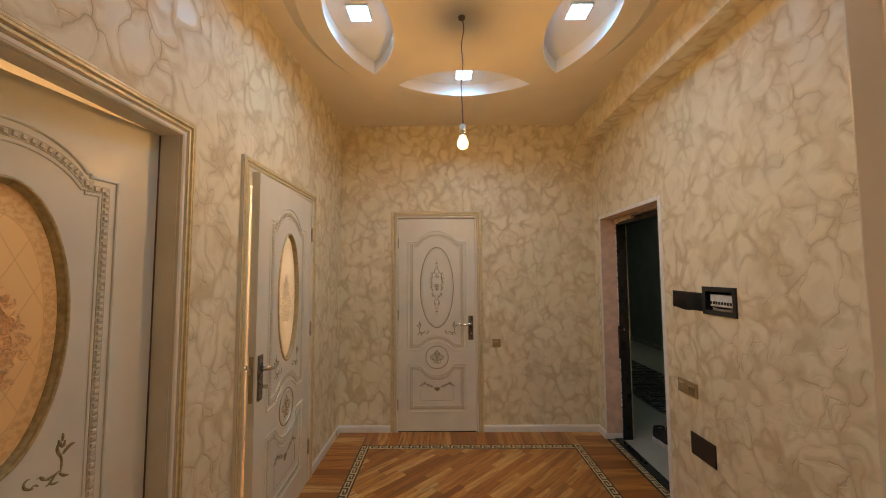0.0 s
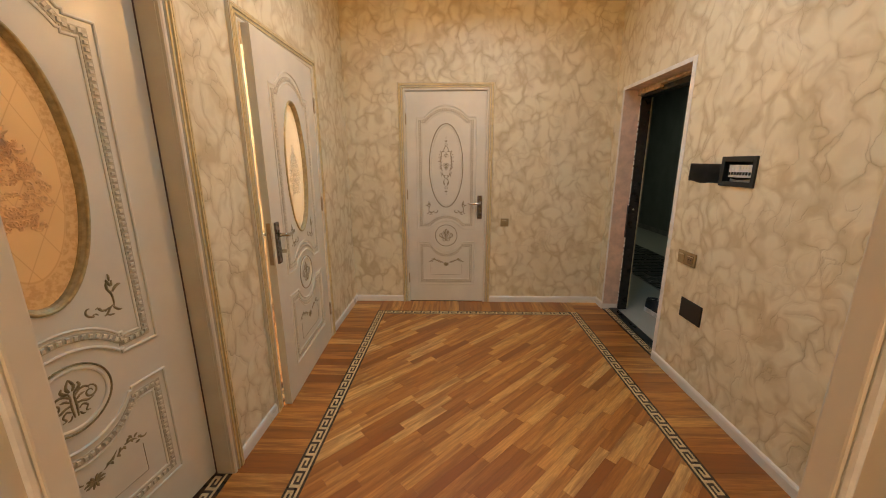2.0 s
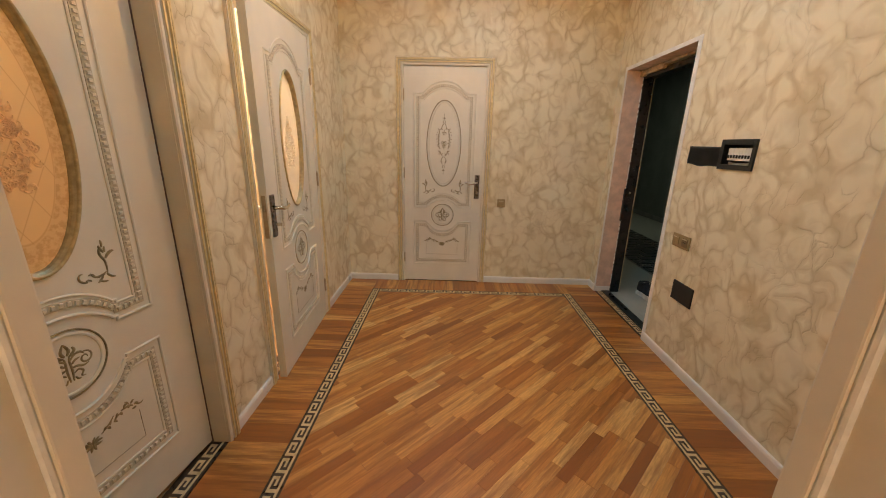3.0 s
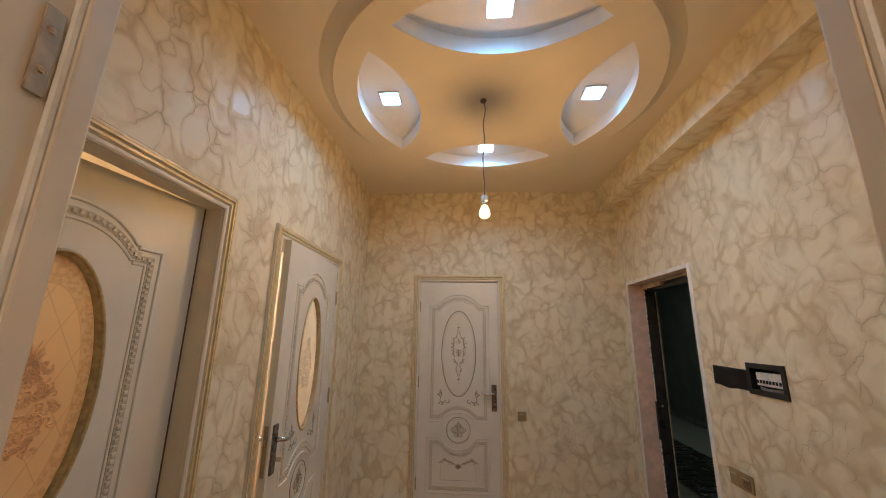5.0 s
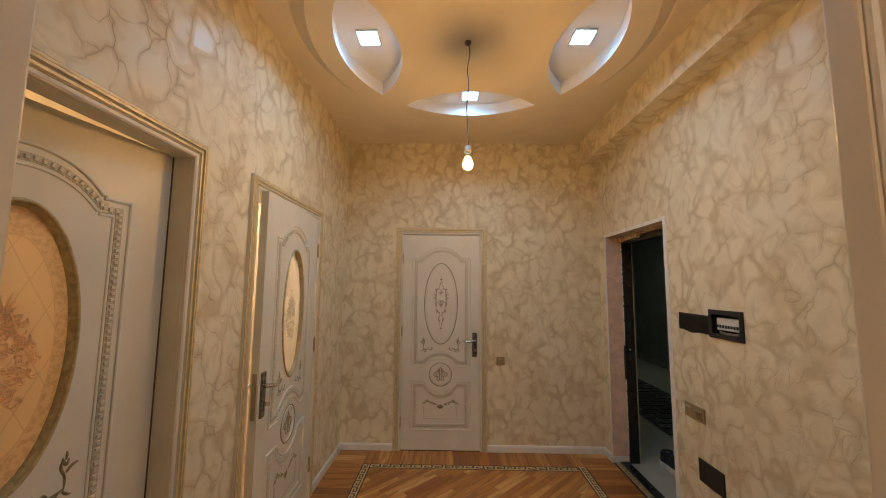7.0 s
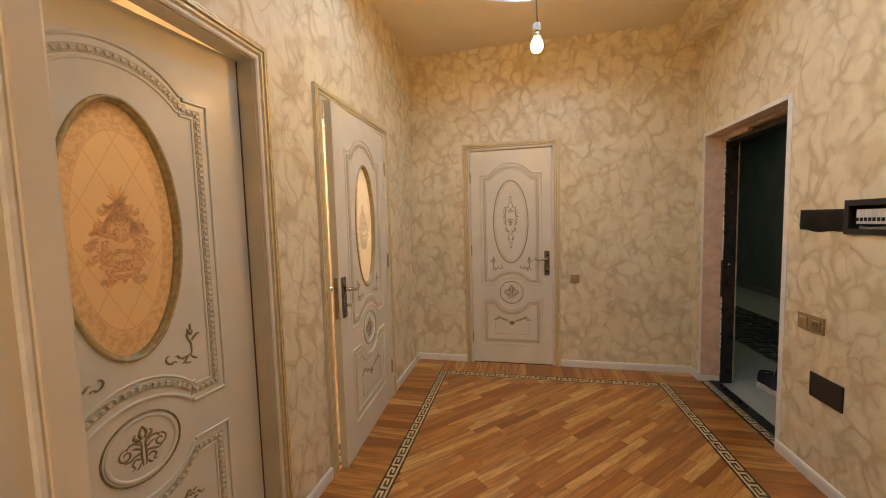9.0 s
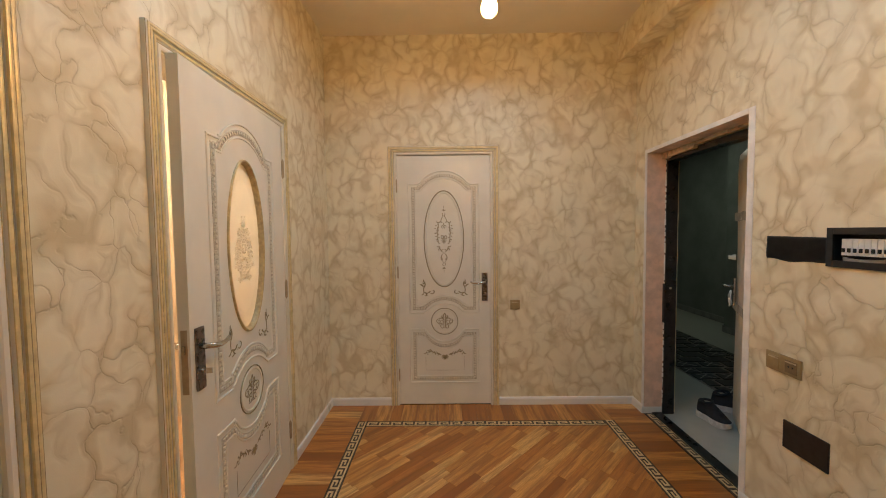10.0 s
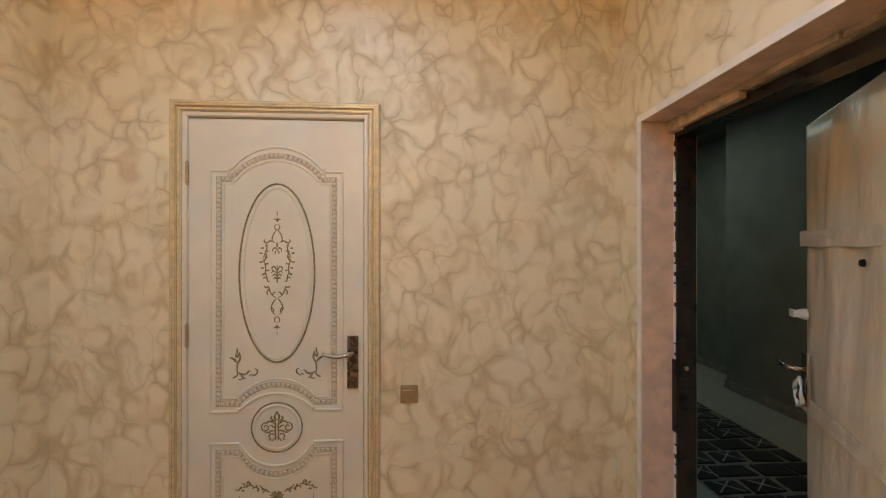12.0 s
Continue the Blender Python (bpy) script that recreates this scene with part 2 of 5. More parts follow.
M_CHAMP = worn("pale_champagne_strip", (0.58, 0.47, 0.30), 0.3, 0.08, 30, 0.05, 250, 0.1)
M_BRASSD = worn("brown_socket_plastic", (0.26, 0.185, 0.10), 0.35, 0.08, 30, 0.05, 250, 0.4)
M_NICKEL = worn("dark_nickel", (0.20, 0.17, 0.15), 0.28, 0.2, 40, 0.1, 300, 0.9)
M_CHROME = worn("polished_steel", (0.62, 0.60, 0.57), 0.18, 0.08, 30, 0.05, 300, 1.0)
M_HINGE = worn("hinge_steel", (0.46, 0.36, 0.24), 0.42, 0.1, 40, 0.1, 300, 0.7)
M_DARKW = worn("wenge_inlay", (0.055, 0.030, 0.016), 0.32, 0.3, 40, 0.1, 250)
M_MAPLE = worn("maple_inlay", (0.66, 0.51, 0.28), 0.32, 0.12, 25, 0.08, 250)
M_PLANK = plank_wood("oak_plank")
M_BORDER = plank_wood("border_plank", 1.2)
M_GLASS = etched_glass("etched_glass", (0.87, 0.675, 0.43), (0.62, 0.42, 0.235))
M_GLASS2 = etched_glass("pale_etched_glass", (0.58, 0.535, 0.435), (0.565, 0.515, 0.41))
M_ETCH = sheer("etched_ornament", (0.91, 0.71, 0.48))
M_ETCH2 = sheer("pale_etched_ornament", (0.93, 0.87, 0.75))
M_LANDW = worn("grey_green_wall_paint", (0.215, 0.228, 0.200), 0.6, 0.10, 3, 0.1, 150)
M_LANDF = worn("pale_floor_tile", (0.40, 0.40, 0.35), 0.36, 0.05, 5, 0.1, 120)
M_LANDS = worn("landing_skirting_stone", (0.28, 0.27, 0.25), 0.45, 0.12, 9, 0.1, 150)
M_JOINT = worn("grey_mortar", (0.27, 0.25, 0.22), 0.8, 0.15, 20, 0.3, 150)
M_STONE = worn("black_stone", (0.022, 0.020, 0.020), 0.35, 0.4, 20, 0.2, 150)
M_STREAK = worn("pale_stone_streak", (0.40, 0.39, 0.36), 0.6, 0.2, 20, 0.2, 150)
M_FILM = film_wrap("protective_film")
M_TAPE = worn("clear_packing_tape", (0.78, 0.71, 0.59), 0.22, 0.1, 15, 0.1, 150)
M_SHOE = worn("black_knit", (0.016, 0.018, 0.024), 0.75, 0.3, 60, 0.4, 500, local=True)
M_SOLE = worn("white_rubber", (0.62, 0.60, 0.58), 0.55, 0.12, 40, 0.2, 200, local=True)
M_ROOMW = worn("warm_room_wall", (0.72, 0.58, 0.40), 0.7, 0.06, 3, 0.1, 100)
M_ROOMF = worn("warm_room_floor", (0.50, 0.30, 0.14), 0.35, 0.15, 6, 0.1, 100)
M_CABLE = worn("brown_cable", (0.16, 0.10, 0.09), 0.5, 0.2, 40, 0.1, 200)
M_FILAMENT = glow("hot_filament", (1.0, 0.512, 0.155), BULB_GLOW)
M_BULB = lit_glass("lit_bulb_glass", (1.0, 0.62, 0.26), 5.0)
M_LED = glow("cool_led_panel", (0.26, 0.62, 1.0), LED_GLOW)
M_LAMPW = glow("warm_lamp_panel", (1.0, 0.70, 0.36), ROOM_GLOW)
M_LAMPW2 = glow("bright_warm_lamp_panel", (1.0, 0.84, 0.64), ROOM_GLOW * 3.2)
M_FILL_NEAR = glow("near_room_fill_panel", (1.0, 0.72, 0.46), NEAR_GLOW)
M_FILL_LANDING = glow("landing_fill_panel", (0.92, 1.0, 0.76), LANDING_GLOW)


# ---- mesh helpers ----
def mesh_of(bm, name, mat, smooth=False):
    me = bpy.data.meshes.new(name)
    bmesh.ops.recalc_face_normals(bm, faces=bm.faces)
    if smooth:
        for f in bm.faces:
            f.smooth = True
    bm.to_mesh(me)
    bm.free()
    me.materials.append(mat)
    return me


def part(name, bm, mat, parent, label="", at=None, smooth=False, kind=""):
    ob = new(name, mesh_of(bm, name, mat, smooth))
    ob.parent = parent
    if at is not None:
        ob.matrix_basis = at
    return tagged(ob, label, kind=kind)


def thing(name, m, label, category, group=""):
    ob = new(name)
    ob.empty_display_size = 0.1
    ob.matrix_basis = m
    return tagged(ob, label, category, group)


def setting(name, bm, mat, label, category):
    return tagged(new(name, mesh_of(bm, name, mat)), label, category, kind="structure")


def box(bm, x0, y0, z0, x1, y1, z1, bevel=0.0):
    vs = [bm.verts.new((x, y, z)) for x in (x0, x1) for y in (y0, y1) for z in (z0, z1)]
    quads = ((0, 1, 3, 2), (4, 6, 7, 5), (0, 4, 5, 1), (2, 3, 7, 6), (0, 2, 6, 4), (1, 5, 7, 3))
    fs = [bm.faces.new([vs[i] for i in q]) for q in quads]
    if bevel:
        es = list({e for f in fs for e in f.edges})
        bmesh.ops.bevel(bm, geom=es, offset=bevel, segments=2, profile=0.6, affect="EDGES")
    return bm


def fresh():
    return bmesh.new()


def sweep(bm, pts, profile, closed=False):
    """A moulding along a line in the x-z plane. profile: (sideways, height) pairs; height stands out along -y."""
    n = len(pts)
    rings = []
    for i, p in enumerate(pts):
        a = pts[(i - 1) % n] if closed or i else None
        c = pts[(i + 1) % n] if closed or i < n - 1 else None
        d1 = (Vector(p) - Vector(a)).normalized() if a is not None else None
        d2 = (Vector(c) - Vector(p)).normalized() if c is not None else None
        d1 = d1 or d2
        d2 = d2 or d1
        n1, n2 = Vector((-d1.y, d1.x)), Vector((-d2.y, d2.x))
        mit = n1 + n2
        mit = mit / max(0.35, mit.dot(n1)) if mit.length > 1e-6 else n1
        rings.append([bm.verts.new((p[0] + mit.x * s, -h, p[1] + mit.y * s)) for s, h in profile])
    for i in range(n if closed else n - 1):
        r, q = rings[i], rings[(i + 1) % n]
        for k in range(len(profile) - 1):
            bm.faces.new((r[k], r[k + 1], q[k + 1], q[k]))
    if not closed:
        for r in (rings[0], rings[-1]):
            bm.faces.new(r)
    return bm


def ridge(w, h):
    return [(-w / 2, 0), (-w / 3, h * 0.75), (0, h), (w / 3, h * 0.75), (w / 2, 0)]


def arc(x0, z0, x1, z1, apex, n=18):
    """Points from (x0, z0) to (x1, z0) on a circle whose middle lies at height apex."""
    half, sag = (x1 - x0) / 2, apex - z0
    r = (half * half + sag * sag) / (2 * abs(sag))
    s = 1 if sag > 0 else -1
    cz = apex - s * r
    a = math.asin(max(-1, min(1, abs(half) / r)))
    return [((x0 + x1) / 2 + r * math.sin(t) * (1 if x1 > x0 else -1), cz + s * r * math.cos(t)) for t in [(-a + 2 * a * k / n) for k in range(n + 1)]]


def ellipse(cx, cz, a, b, n=64):
    return [(cx + a * math.cos(2 * math.pi * k / n), cz + b * math.sin(2 * math.pi * k / n)) for k in range(n)]


def ribbon(bm, pts, w, h=0.0016, lift=0.0005):
    """A tapering painted stroke with a low rounded back along a line in the x-z plane."""
    n = len(pts)
    prev = None
    for i, p in enumerate(pts):
        a, c = pts[max(0, i - 1)], pts[min(n - 1, i + 1)]
        d = (Vector(c) - Vector(a)).normalized()
        nx, nz = -d.y, d.x
        t = i / (n - 1)
        wd = w * 1.35 * (0.25 + 0.75 * math.sin(math.pi * min(1, 0.12 + t * 0.88)) ** 0.7) / 2
        ring = [bm.verts.new((p[0] + nx * s * wd, -(lift + g), p[1] + nz * s * wd)) for s, g in ((-1, 0), (0, h), (1, 0))]
        if prev:
            for k in (0, 1):
                bm.faces.new((prev[k], prev[k + 1], ring[k + 1], ring[k]))
        prev = ring


def curl(x, z, ang, length, turn, grow=1.0, n=14):
    """A scroll that sets out from (x, z) at an angle and winds by turn degrees, tighter towards its end."""
    pts, a = [(x, z)], radians(ang)
    for k in range(n):
        u = (k + 0.5) / n
        step = length / n * (1 - 0.35 * u)
        a += radians(turn) / n * (0.4 + 1.2 * u * grow)
        x, z = x + math.cos(a) * step, z + math.sin(a) * step
        pts.append((x, z))
    return pts


def both(bm, pts, w, cx=0.0):
    ribbon(bm, pts, w)
    ribbon(bm, [(2 * cx - x, z) for x, z in pts], w)


# ---- large structure ----
def wall_boxes(name, boxes, mat, label):
    bm = fresh()
    for b in boxes:
        box(bm, *b)
    return setting(name, bm, mat, label, "wall")


LW = XL - 0.16                       # back of the left wall
D1A, D1B = 0.700, 1.585              # left doorways, along y
D2A, D2B = 2.072, 2.955
D3A, D3B = -0.252, 0.503             # doorway in the end wall, along x
ENA, ENB, ENZ = 2.678, 3.618, 2.023  # entrance
DZ = 2.080
RW = XR + 0.25
NA, NB = -0.264, 0.612               # doorway that the walk begins in
wall_west = wall_boxes("wall_west", [(LW, 0.40, 0, XL, D1A - 0.018, 3.1), (LW, D1A - 0.018, DZ + 0.03, XL - 0.0702, D1B + 0.018, 3.1), (XL - 0.07, D1A - 0.018, DZ - 0.01, XL, D1B + 0.018, 3.1), (LW, D1B + 0.018, 0, XL, D2A - 0.018, 3.1), (LW, D2A - 0.018, DZ, XL, D2B + 0.018, 3.1), (LW, D2B + 0.018, 0, XL, YB, 3.1)], M_PAPER, "cream embossed wallpaper wall with two doorways")
wall_north = wall_boxes("wall_north", [(LW, YB, 0, D3A - 0.018, YB + 0.16, 3.1), (D3A - 0.018, YB, DZ, D3B + 0.018, YB + 0.16, 3.1), (D3B + 0.018, YB, 0, RW, YB + 0.16, 3.1)], M_PAPER, "cream embossed wallpaper end wall with one door")
wall_east = wall_boxes("wall_east", [(XR, 0.40, 0, RW, 2.072, 3.1), (XR, 2.072, 0, RW, 2.276, 1.292), (XR, 2.072, 1.418, RW, 2.276, 3.1), (XR + 0.068, 2.072, 1.292, RW, 2.276, 1.418), (XR, 2.276, 0, RW, ENA, 3.1), (XR, ENA, ENZ, RW, ENB, 3.1), (XR, ENB, 0, RW, YB, 3.1)], M_PAPER, "cream embossed wallpaper wall with the entrance opening")
wall_south = wall_boxes("wall_south", [(XL, 0.42, 0, NA - 0.03, YN - 0.02, 3.1), (NA - 0.03, 0.42, 2.09, NB + 0.03, YN - 0.02, 3.1), (NB + 0.03, 0.42, 0, XR, YN - 0.02, 3.1)], M_PAPER, "cream wallpaper wall around the starting doorway")
bm = fresh()
box(bm, BEAM_X, YN - 0.02, BEAM_Z, XR, YB, ZC)
beam = setting("ceiling_beam", bm, M_PAPER, "boxed beam papered like the walls, along the ceiling", "beam")

bm = fresh()
box(bm, XL, YN - 0.02, -0.12, XR, YB, -0.014)
floor = setting("floor", bm, M_DARKW, "herring-toned oak parquet with a dark and pale key border", "floor")


# ceiling, with a round lowered rose that four lens-shaped recesses pierce
def lens_outline(n=26):
    """Lens towards +x from the rose's centre: outer arc of radius 0.82, inner arc bulging to 0.45."""
    outer = [(0.82 * math.cos(t), 0.82 * math.sin(t)) for t in [radians(-37.5 + 75 * k / n) for k in range(n + 1)]]
    tx, tz = outer[-1]
    sag = tx - 0.45
    r = (tz * tz + sag * sag) / (2 * sag)
    c = 0.45 + r
    a = math.asin(tz / r)
    inner = [(c - r * math.cos(t), r * math.sin(t)) for t in [a - 2 * a * k / n for k in range(1, n)]]
    return outer + inner


def flat_with_holes(bm, loops, z):
    """One flat sheet bounded by the first loop and pierced by the others."""
    edges = []
    for lp in loops:
        vs = [bm.verts.new((x, y, z)) for x, y in lp]
        edges += [bm.edges.new((vs[i], vs[(i + 1) % len(vs)])) for i in range(len(vs))]
    bmesh.ops.triangle_fill(bm, use_beauty=True, use_dissolve=False, edges=edges)


def turned(pts, quarter):
    c, s = ((1, 0), (0, 1), (-1, 0), (0, -1))[quarter]
    return [(CX + x * c - y * s, CY + x * s + y * c) for x, y in pts]


RB, RT = 0.955, 1.035
ring_b = [(CX + RB * math.cos(2 * math.pi * k / 96), CY + RB * math.sin(2 * math.pi * k / 96)) for k in range(96)]
ring_t = [(CX + RT * math.cos(2 * math.pi * k / 96), CY + RT * math.sin(2 * math.pi * k / 96)) for k in range(96)]
LENSES = [turned(lens_outline(), q) for q in range(4)]
ZL = 3.035
bm = fresh()
flat_with_holes(bm, [[(XL - 0.02, YN - 0.04), (XR + 0.02, YN - 0.04), (XR + 0.02, YB + 0.02), (XL - 0.02, YB + 0.02)], ring_t], ZC)
flat_with_holes(bm, [ring_b] + LENSES, ZD)
for k in range(96):
    j = (k + 1) % 96
    mid = [(CX + (RB + 0.012) * math.cos(2 * math.pi * i / 96), CY + (RB + 0.012) * math.sin(2 * math.pi * i / 96)) for i in (k, j)]
    for (p, q, z0), (r, s, z1) in (((ring_b[k], ring_b[j], ZD), (*mid, ZD + 0.012)), ((*mid, ZD + 0.012), (ring_t[k], ring_t[j], ZC))):
        bm.faces.new([bm.verts.new(v) for v in ((*p, z0), (*q, z0), (*s, z1), (*r, z1))])
box(bm, XL - 0.02, YN - 0.04, 3.10, XR + 0.02, YB + 0.02, 3.16)
bmesh.ops.remove_doubles(bm, verts=bm.verts, dist=0.0003)
ceiling = setting("ceiling", bm, M_CEIL, "cream plaster ceiling with a round stepped rose", "ceiling")
for lens in LENSES:
    bm = fresh()
    n = len(lens)
    lo = [bm.verts.new((x, y, ZD + 0.0005)) for x, y in lens]
    hi = [bm.verts.new((x, y, ZL)) for x, y in lens]
    for i in range(n):
        bm.faces.new((lo[i], lo[(i + 1) % n], hi[(i + 1) % n], hi[i]))
    bm.faces.new(hi)
    setting("ceiling_recess", bm, M_RECESS, "white lens-shaped recess in the ceiling rose", "ceiling")


# ---- rooms round the hall ----
def shell(name, x0, y0, x1, y1, z1, open_side, wall, flr, label):
    """Walls, floor and ceiling of a neighbouring room, open on the side that meets the hall."""
    t = 0.05
    bm = fresh()
    if open_side != "e":
        box(bm, x1, y0 - t, 0, x1 + t, y1 + t, z1)
    if open_side != "w":
        box(bm, x0 - t, y0 - t, 0, x0, y1 + t, z1)
    if open_side != "n":
        box(bm, x0, y1, 0, x1, y1 + t, z1)
    if open_side != "s":
        box(bm, x0, y0 - t, 0, x1, y0, z1)
    setting("wall_" + name, bm, wall, label, "wall")
    bm = fresh()
    box(bm, x0 - t, y0 - t, z1, x1 + t, y1 + t, z1 + t)
    setting("ceiling_" + name, bm, M_CEIL if name != "landing" else M_LANDW, "plain ceiling of the " + label, "ceiling")
    bm = fresh()
    box(bm, x0 - t, y0 - t, -0.1, x1 + t, y1 + t, -0.004)
    return setting("floor_" + name, bm, flr, "floor of the " + label, "floor")


shell("room_1", -2.6, 0.45, LW, 1.82, 2.9, "e", M_ROOMW, M_ROOMF, "warmly lit side room")
shell("room_2", -2.6, 1.90, LW, 3.60, 2.9, "e", M_ROOMW, M_ROOMF, "warmly lit second side room")
shell("start", -1.6, -2.4, 2.2, 0.42, 2.9, "n", M_ROOMW, M_ROOMF, "room that the walk starts in")
landing_floor = shell("landing", RW, 1.2, 4.36, 8.4, 2.83, "w", M_LANDW, M_LANDF, "dim stair landing")


def ceiling_panel(x, y, z, size, mat, label):
    t = thing("light_panel", pose(x, y, z), label, "lamp")
    bm = fresh()
    box(bm, -size / 2 - 0.012, -size / 2 - 0.012, -0.02, size / 2 + 0.012, size / 2 + 0.012, 0.0, 0.004)
    part("rim", bm, M_WHITEP, t)
    bm = fresh()
    box(bm, -size / 2, -size / 2, -0.026, size / 2, size / 2, -0.0205)
    part("diffuser", bm, mat, t, "glowing diffuser")
    return t


ceiling_panel(-1.7, 1.15, 2.899, 0.4, M_LAMPW, "warm square lamp on the side room's ceiling")
ceiling_panel(-1.7, 2.70, 2.899, 0.4, M_LAMPW2, "warm square lamp on the second room's ceiling")
# unseen panel behind the start, added to light the near jambs
ceiling_panel(0.3, -1.2, 2.899, 0.4, M_FILL_NEAR, "unseen warm square panel added to brighten the starting doorway's jambs")
# added fill light, out of view: brightens the landing, no known lamp
ceiling_panel(2.9, 6.2, 2.829, 0.3, M_FILL_LANDING, "unseen square fill panel added to brighten the landing")


# ---- doors ----
def leaf_slab(bm, W, H, T, hole=None):
    """Door slab, front face at y = 0, centred on x; hole: (cz, a, b) of an oval opening."""
    if not hole:
        box(bm, -W / 2, 0, 0, W / 2, T, H, 0.003)
        return
    cz, a, b = hole
    corners = [math.atan2(z - cz, x) for x in (-W / 2, W / 2) for z in (0, H)]
    angs = sorted(set([2 * math.pi * k / 72 - math.pi for k in range(72)] + corners))
    rows = []
    for t in angs:
        c, s = math.cos(t), math.sin(t)
        k = min(W / 2 / abs(c) if abs(c) > 1e-9 else 1e9, ((H - cz) / s if s > 0 else cz / -s) if abs(s) > 1e-9 else 1e9)
        e = 1 / math.sqrt((c / a) ** 2 + (s / b) ** 2)
        rows.append([bm.verts.new(v) for v in ((c * k, 0, cz + s * k), (c * e, 0, cz + s * e), (c * e, T, cz + s * e), (c * k, T, cz + s * k))])
    for i in range(len(rows)):
        p, q = rows[i], rows[(i + 1) % len(rows)]
        for k in range(4):
            bm.faces.new((p[k], p[(k + 1) % 4], q[(k + 1) % 4], q[k]))


def panel_line(a, top, n1, apex, bottom, n2, apex2, H):
    up = [(-a, H - top)] + [(-n1 - 0.012, H - top), (-n1 - 0.012, H - top + (0.012 if apex < top else -0.012))] + arc(-n1, H - top + (0.012 if apex < top else -0.012), n1, 0, H - apex) + [(n1 + 0.012, H - top + (0.012 if apex < top else -0.012)), (n1 + 0.012, H - top), (a, H - top)]
    down = [(a, H - bottom)]
    if n2:
        down += [(n2 + 0.012, H - bottom), (n2 + 0.012, H - bottom + 0.012)] + arc(n2, H - bottom + 0.012, -n2, 0, H - apex2) + [(-n2 - 0.012, H - bottom + 0.012), (-n2 - 0.012, H - bottom)]
    return up + down + [(-a, H - bottom)]


def beads(bm, pts, pitch, w, l, h):
    """Small raised blocks in a row along a closed line."""
    n, left = len(pts), 0.0
    for i in range(n):
        p, q = Vector(pts[i]), Vector(pts[(i + 1) % n])
        d = q - p
        L = d.length
        if L < 1e-6:
            continue
        d /= L
        s = Vector((-d.y, d.x))
        while left < L:
            c = p + d * left
            base = [c - d * l / 2 - s * w / 2, c + d * l / 2 - s * w / 2, c + d * l / 2 + s * w / 2, c - d * l / 2 + s * w / 2]
            lo = [bm.verts.new((v.x, -0.001, v.y)) for v in base]
            hi = [bm.verts.new((c.x + (v.x - c.x) * 0.65, -h, c.y + (v.y - c.y) * 0.65)) for v in base]
            bm.faces.new(hi)
            for k in range(4):
                bm.faces.new((lo[k], lo[(k + 1) % 4], hi[(k + 1) % 4], hi[k]))
            left += pitch
        left -= L


def corner_spray(bm, x, z, sx):
    """Painted flourish in the lower corner of a panel; sx: the side it grows to."""
    def put(pts, w):
        ribbon(bm, [(x + sx * (px * 1.15), z + pz * 1.15) for px, pz in pts], w)
    put(curl(0.057, 0.030, 130, 0.030, -40), 0.007)
    put(curl(0.055, 0.045, 80, 0.026, 30), 0.006)
    put(curl(0.030, -0.038, 60, 0.026, -120), 0.004)
    put(curl(0.010, -0.040, 120, 0.024, 160), 0.004)
    put(curl(0.055, -0.030, 82, 0.075, 50), 0.0055)
    put(curl(0.058, 0.012, 60, 0.040, -70), 0.008)
    put(curl(0.052, 0.010, 120, 0.045, -60), 0.007)
    put(curl(0.052, -0.026, 215, 0.060, -120), 0.0055)
    put(curl(0.000, -0.040, 175, 0.055, -190), 0.0055)
    put(curl(0.022, -0.034, 100, 0.030, 120), 0.004)
    put(curl(0.052, -0.030, 300, 0.035, 60), 0.006)
    put(curl(0.044, -0.030, 245, 0.035, -50), 0.006)
    put(curl(0.030, -0.045, 320, 0.030, 60), 0.005)
    put(curl(0.060, 0.030, 95, 0.020, -30), 0.006)


def flowing(*pts):
    """A smooth line through a few points."""
    out = []
    for i in range(len(pts) - 1):
        p0, p1, p2, p3 = pts[max(0, i - 1)], pts[i], pts[i + 1], pts[min(len(pts) - 1, i + 2)]
        for k in range(5):
            t = k / 5
            out.append(tuple(0.5 * (2 * b + (c - a) * t + (2 * a - 5 * b + 4 * c - d) * t * t + (3 * b - a - 3 * c + d) * t ** 3) for a, b, c, d in zip(p0, p1, p2, p3)))
    return out + [pts[-1]]


def spiral(x, z, r, a0, turns, n=20):
    """A scroll winding in on its eye at (x, z)."""
    return [(x + r * (1 - 0.75 * k / n) * math.cos(radians(a0) + turns * 2 * math.pi * k / n), z + r * (1 - 0.75 * k / n) * math.sin(radians(a0) + turns * 2 * math.pi * k / n)) for k in range(n + 1)]


def fleur(bm, z, k):
    """Painted palmette with paired scrolls for the round medallion."""
    def put(pts, w):
        both(bm, [(px * k, z + pz * k) for px, pz in pts], w)
    put(flowing((0.004, -0.050), (0.006, -0.020), (0.005, 0.012), (0.009, 0.026)), 0.0055)
    put(flowing((0.003, 0.026), (0.009, 0.040), (0.000, 0.062)), 0.0070)
    put(flowing((0.008, 0.022), (0.022, 0.034), (0.018, 0.046)), 0.0070)
    put(flowing((0.006, 0.010), (0.020, 0.022), (0.034, 0.022), (0.042, 0.012)), 0.0060)
    put(spiral(0.043, 0.000, 0.019, 100, -1.3), 0.0050)
    put(flowing((0.008, -0.012), (0.022, -0.014), (0.034, -0.020), (0.048, -0.018)), 0.0060)
    put(flowing((0.009, -0.002), (0.018, 0.006), (0.030, 0.008)), 0.0055)
    put(flowing((0.010, -0.030), (0.020, -0.024), (0.030, -0.034), (0.024, -0.046), (0.034, -0.050)), 0.0050)
    put(flowing((0.009, -0.040), (0.014, -0.050), (0.022, -0.052)), 0.0045)


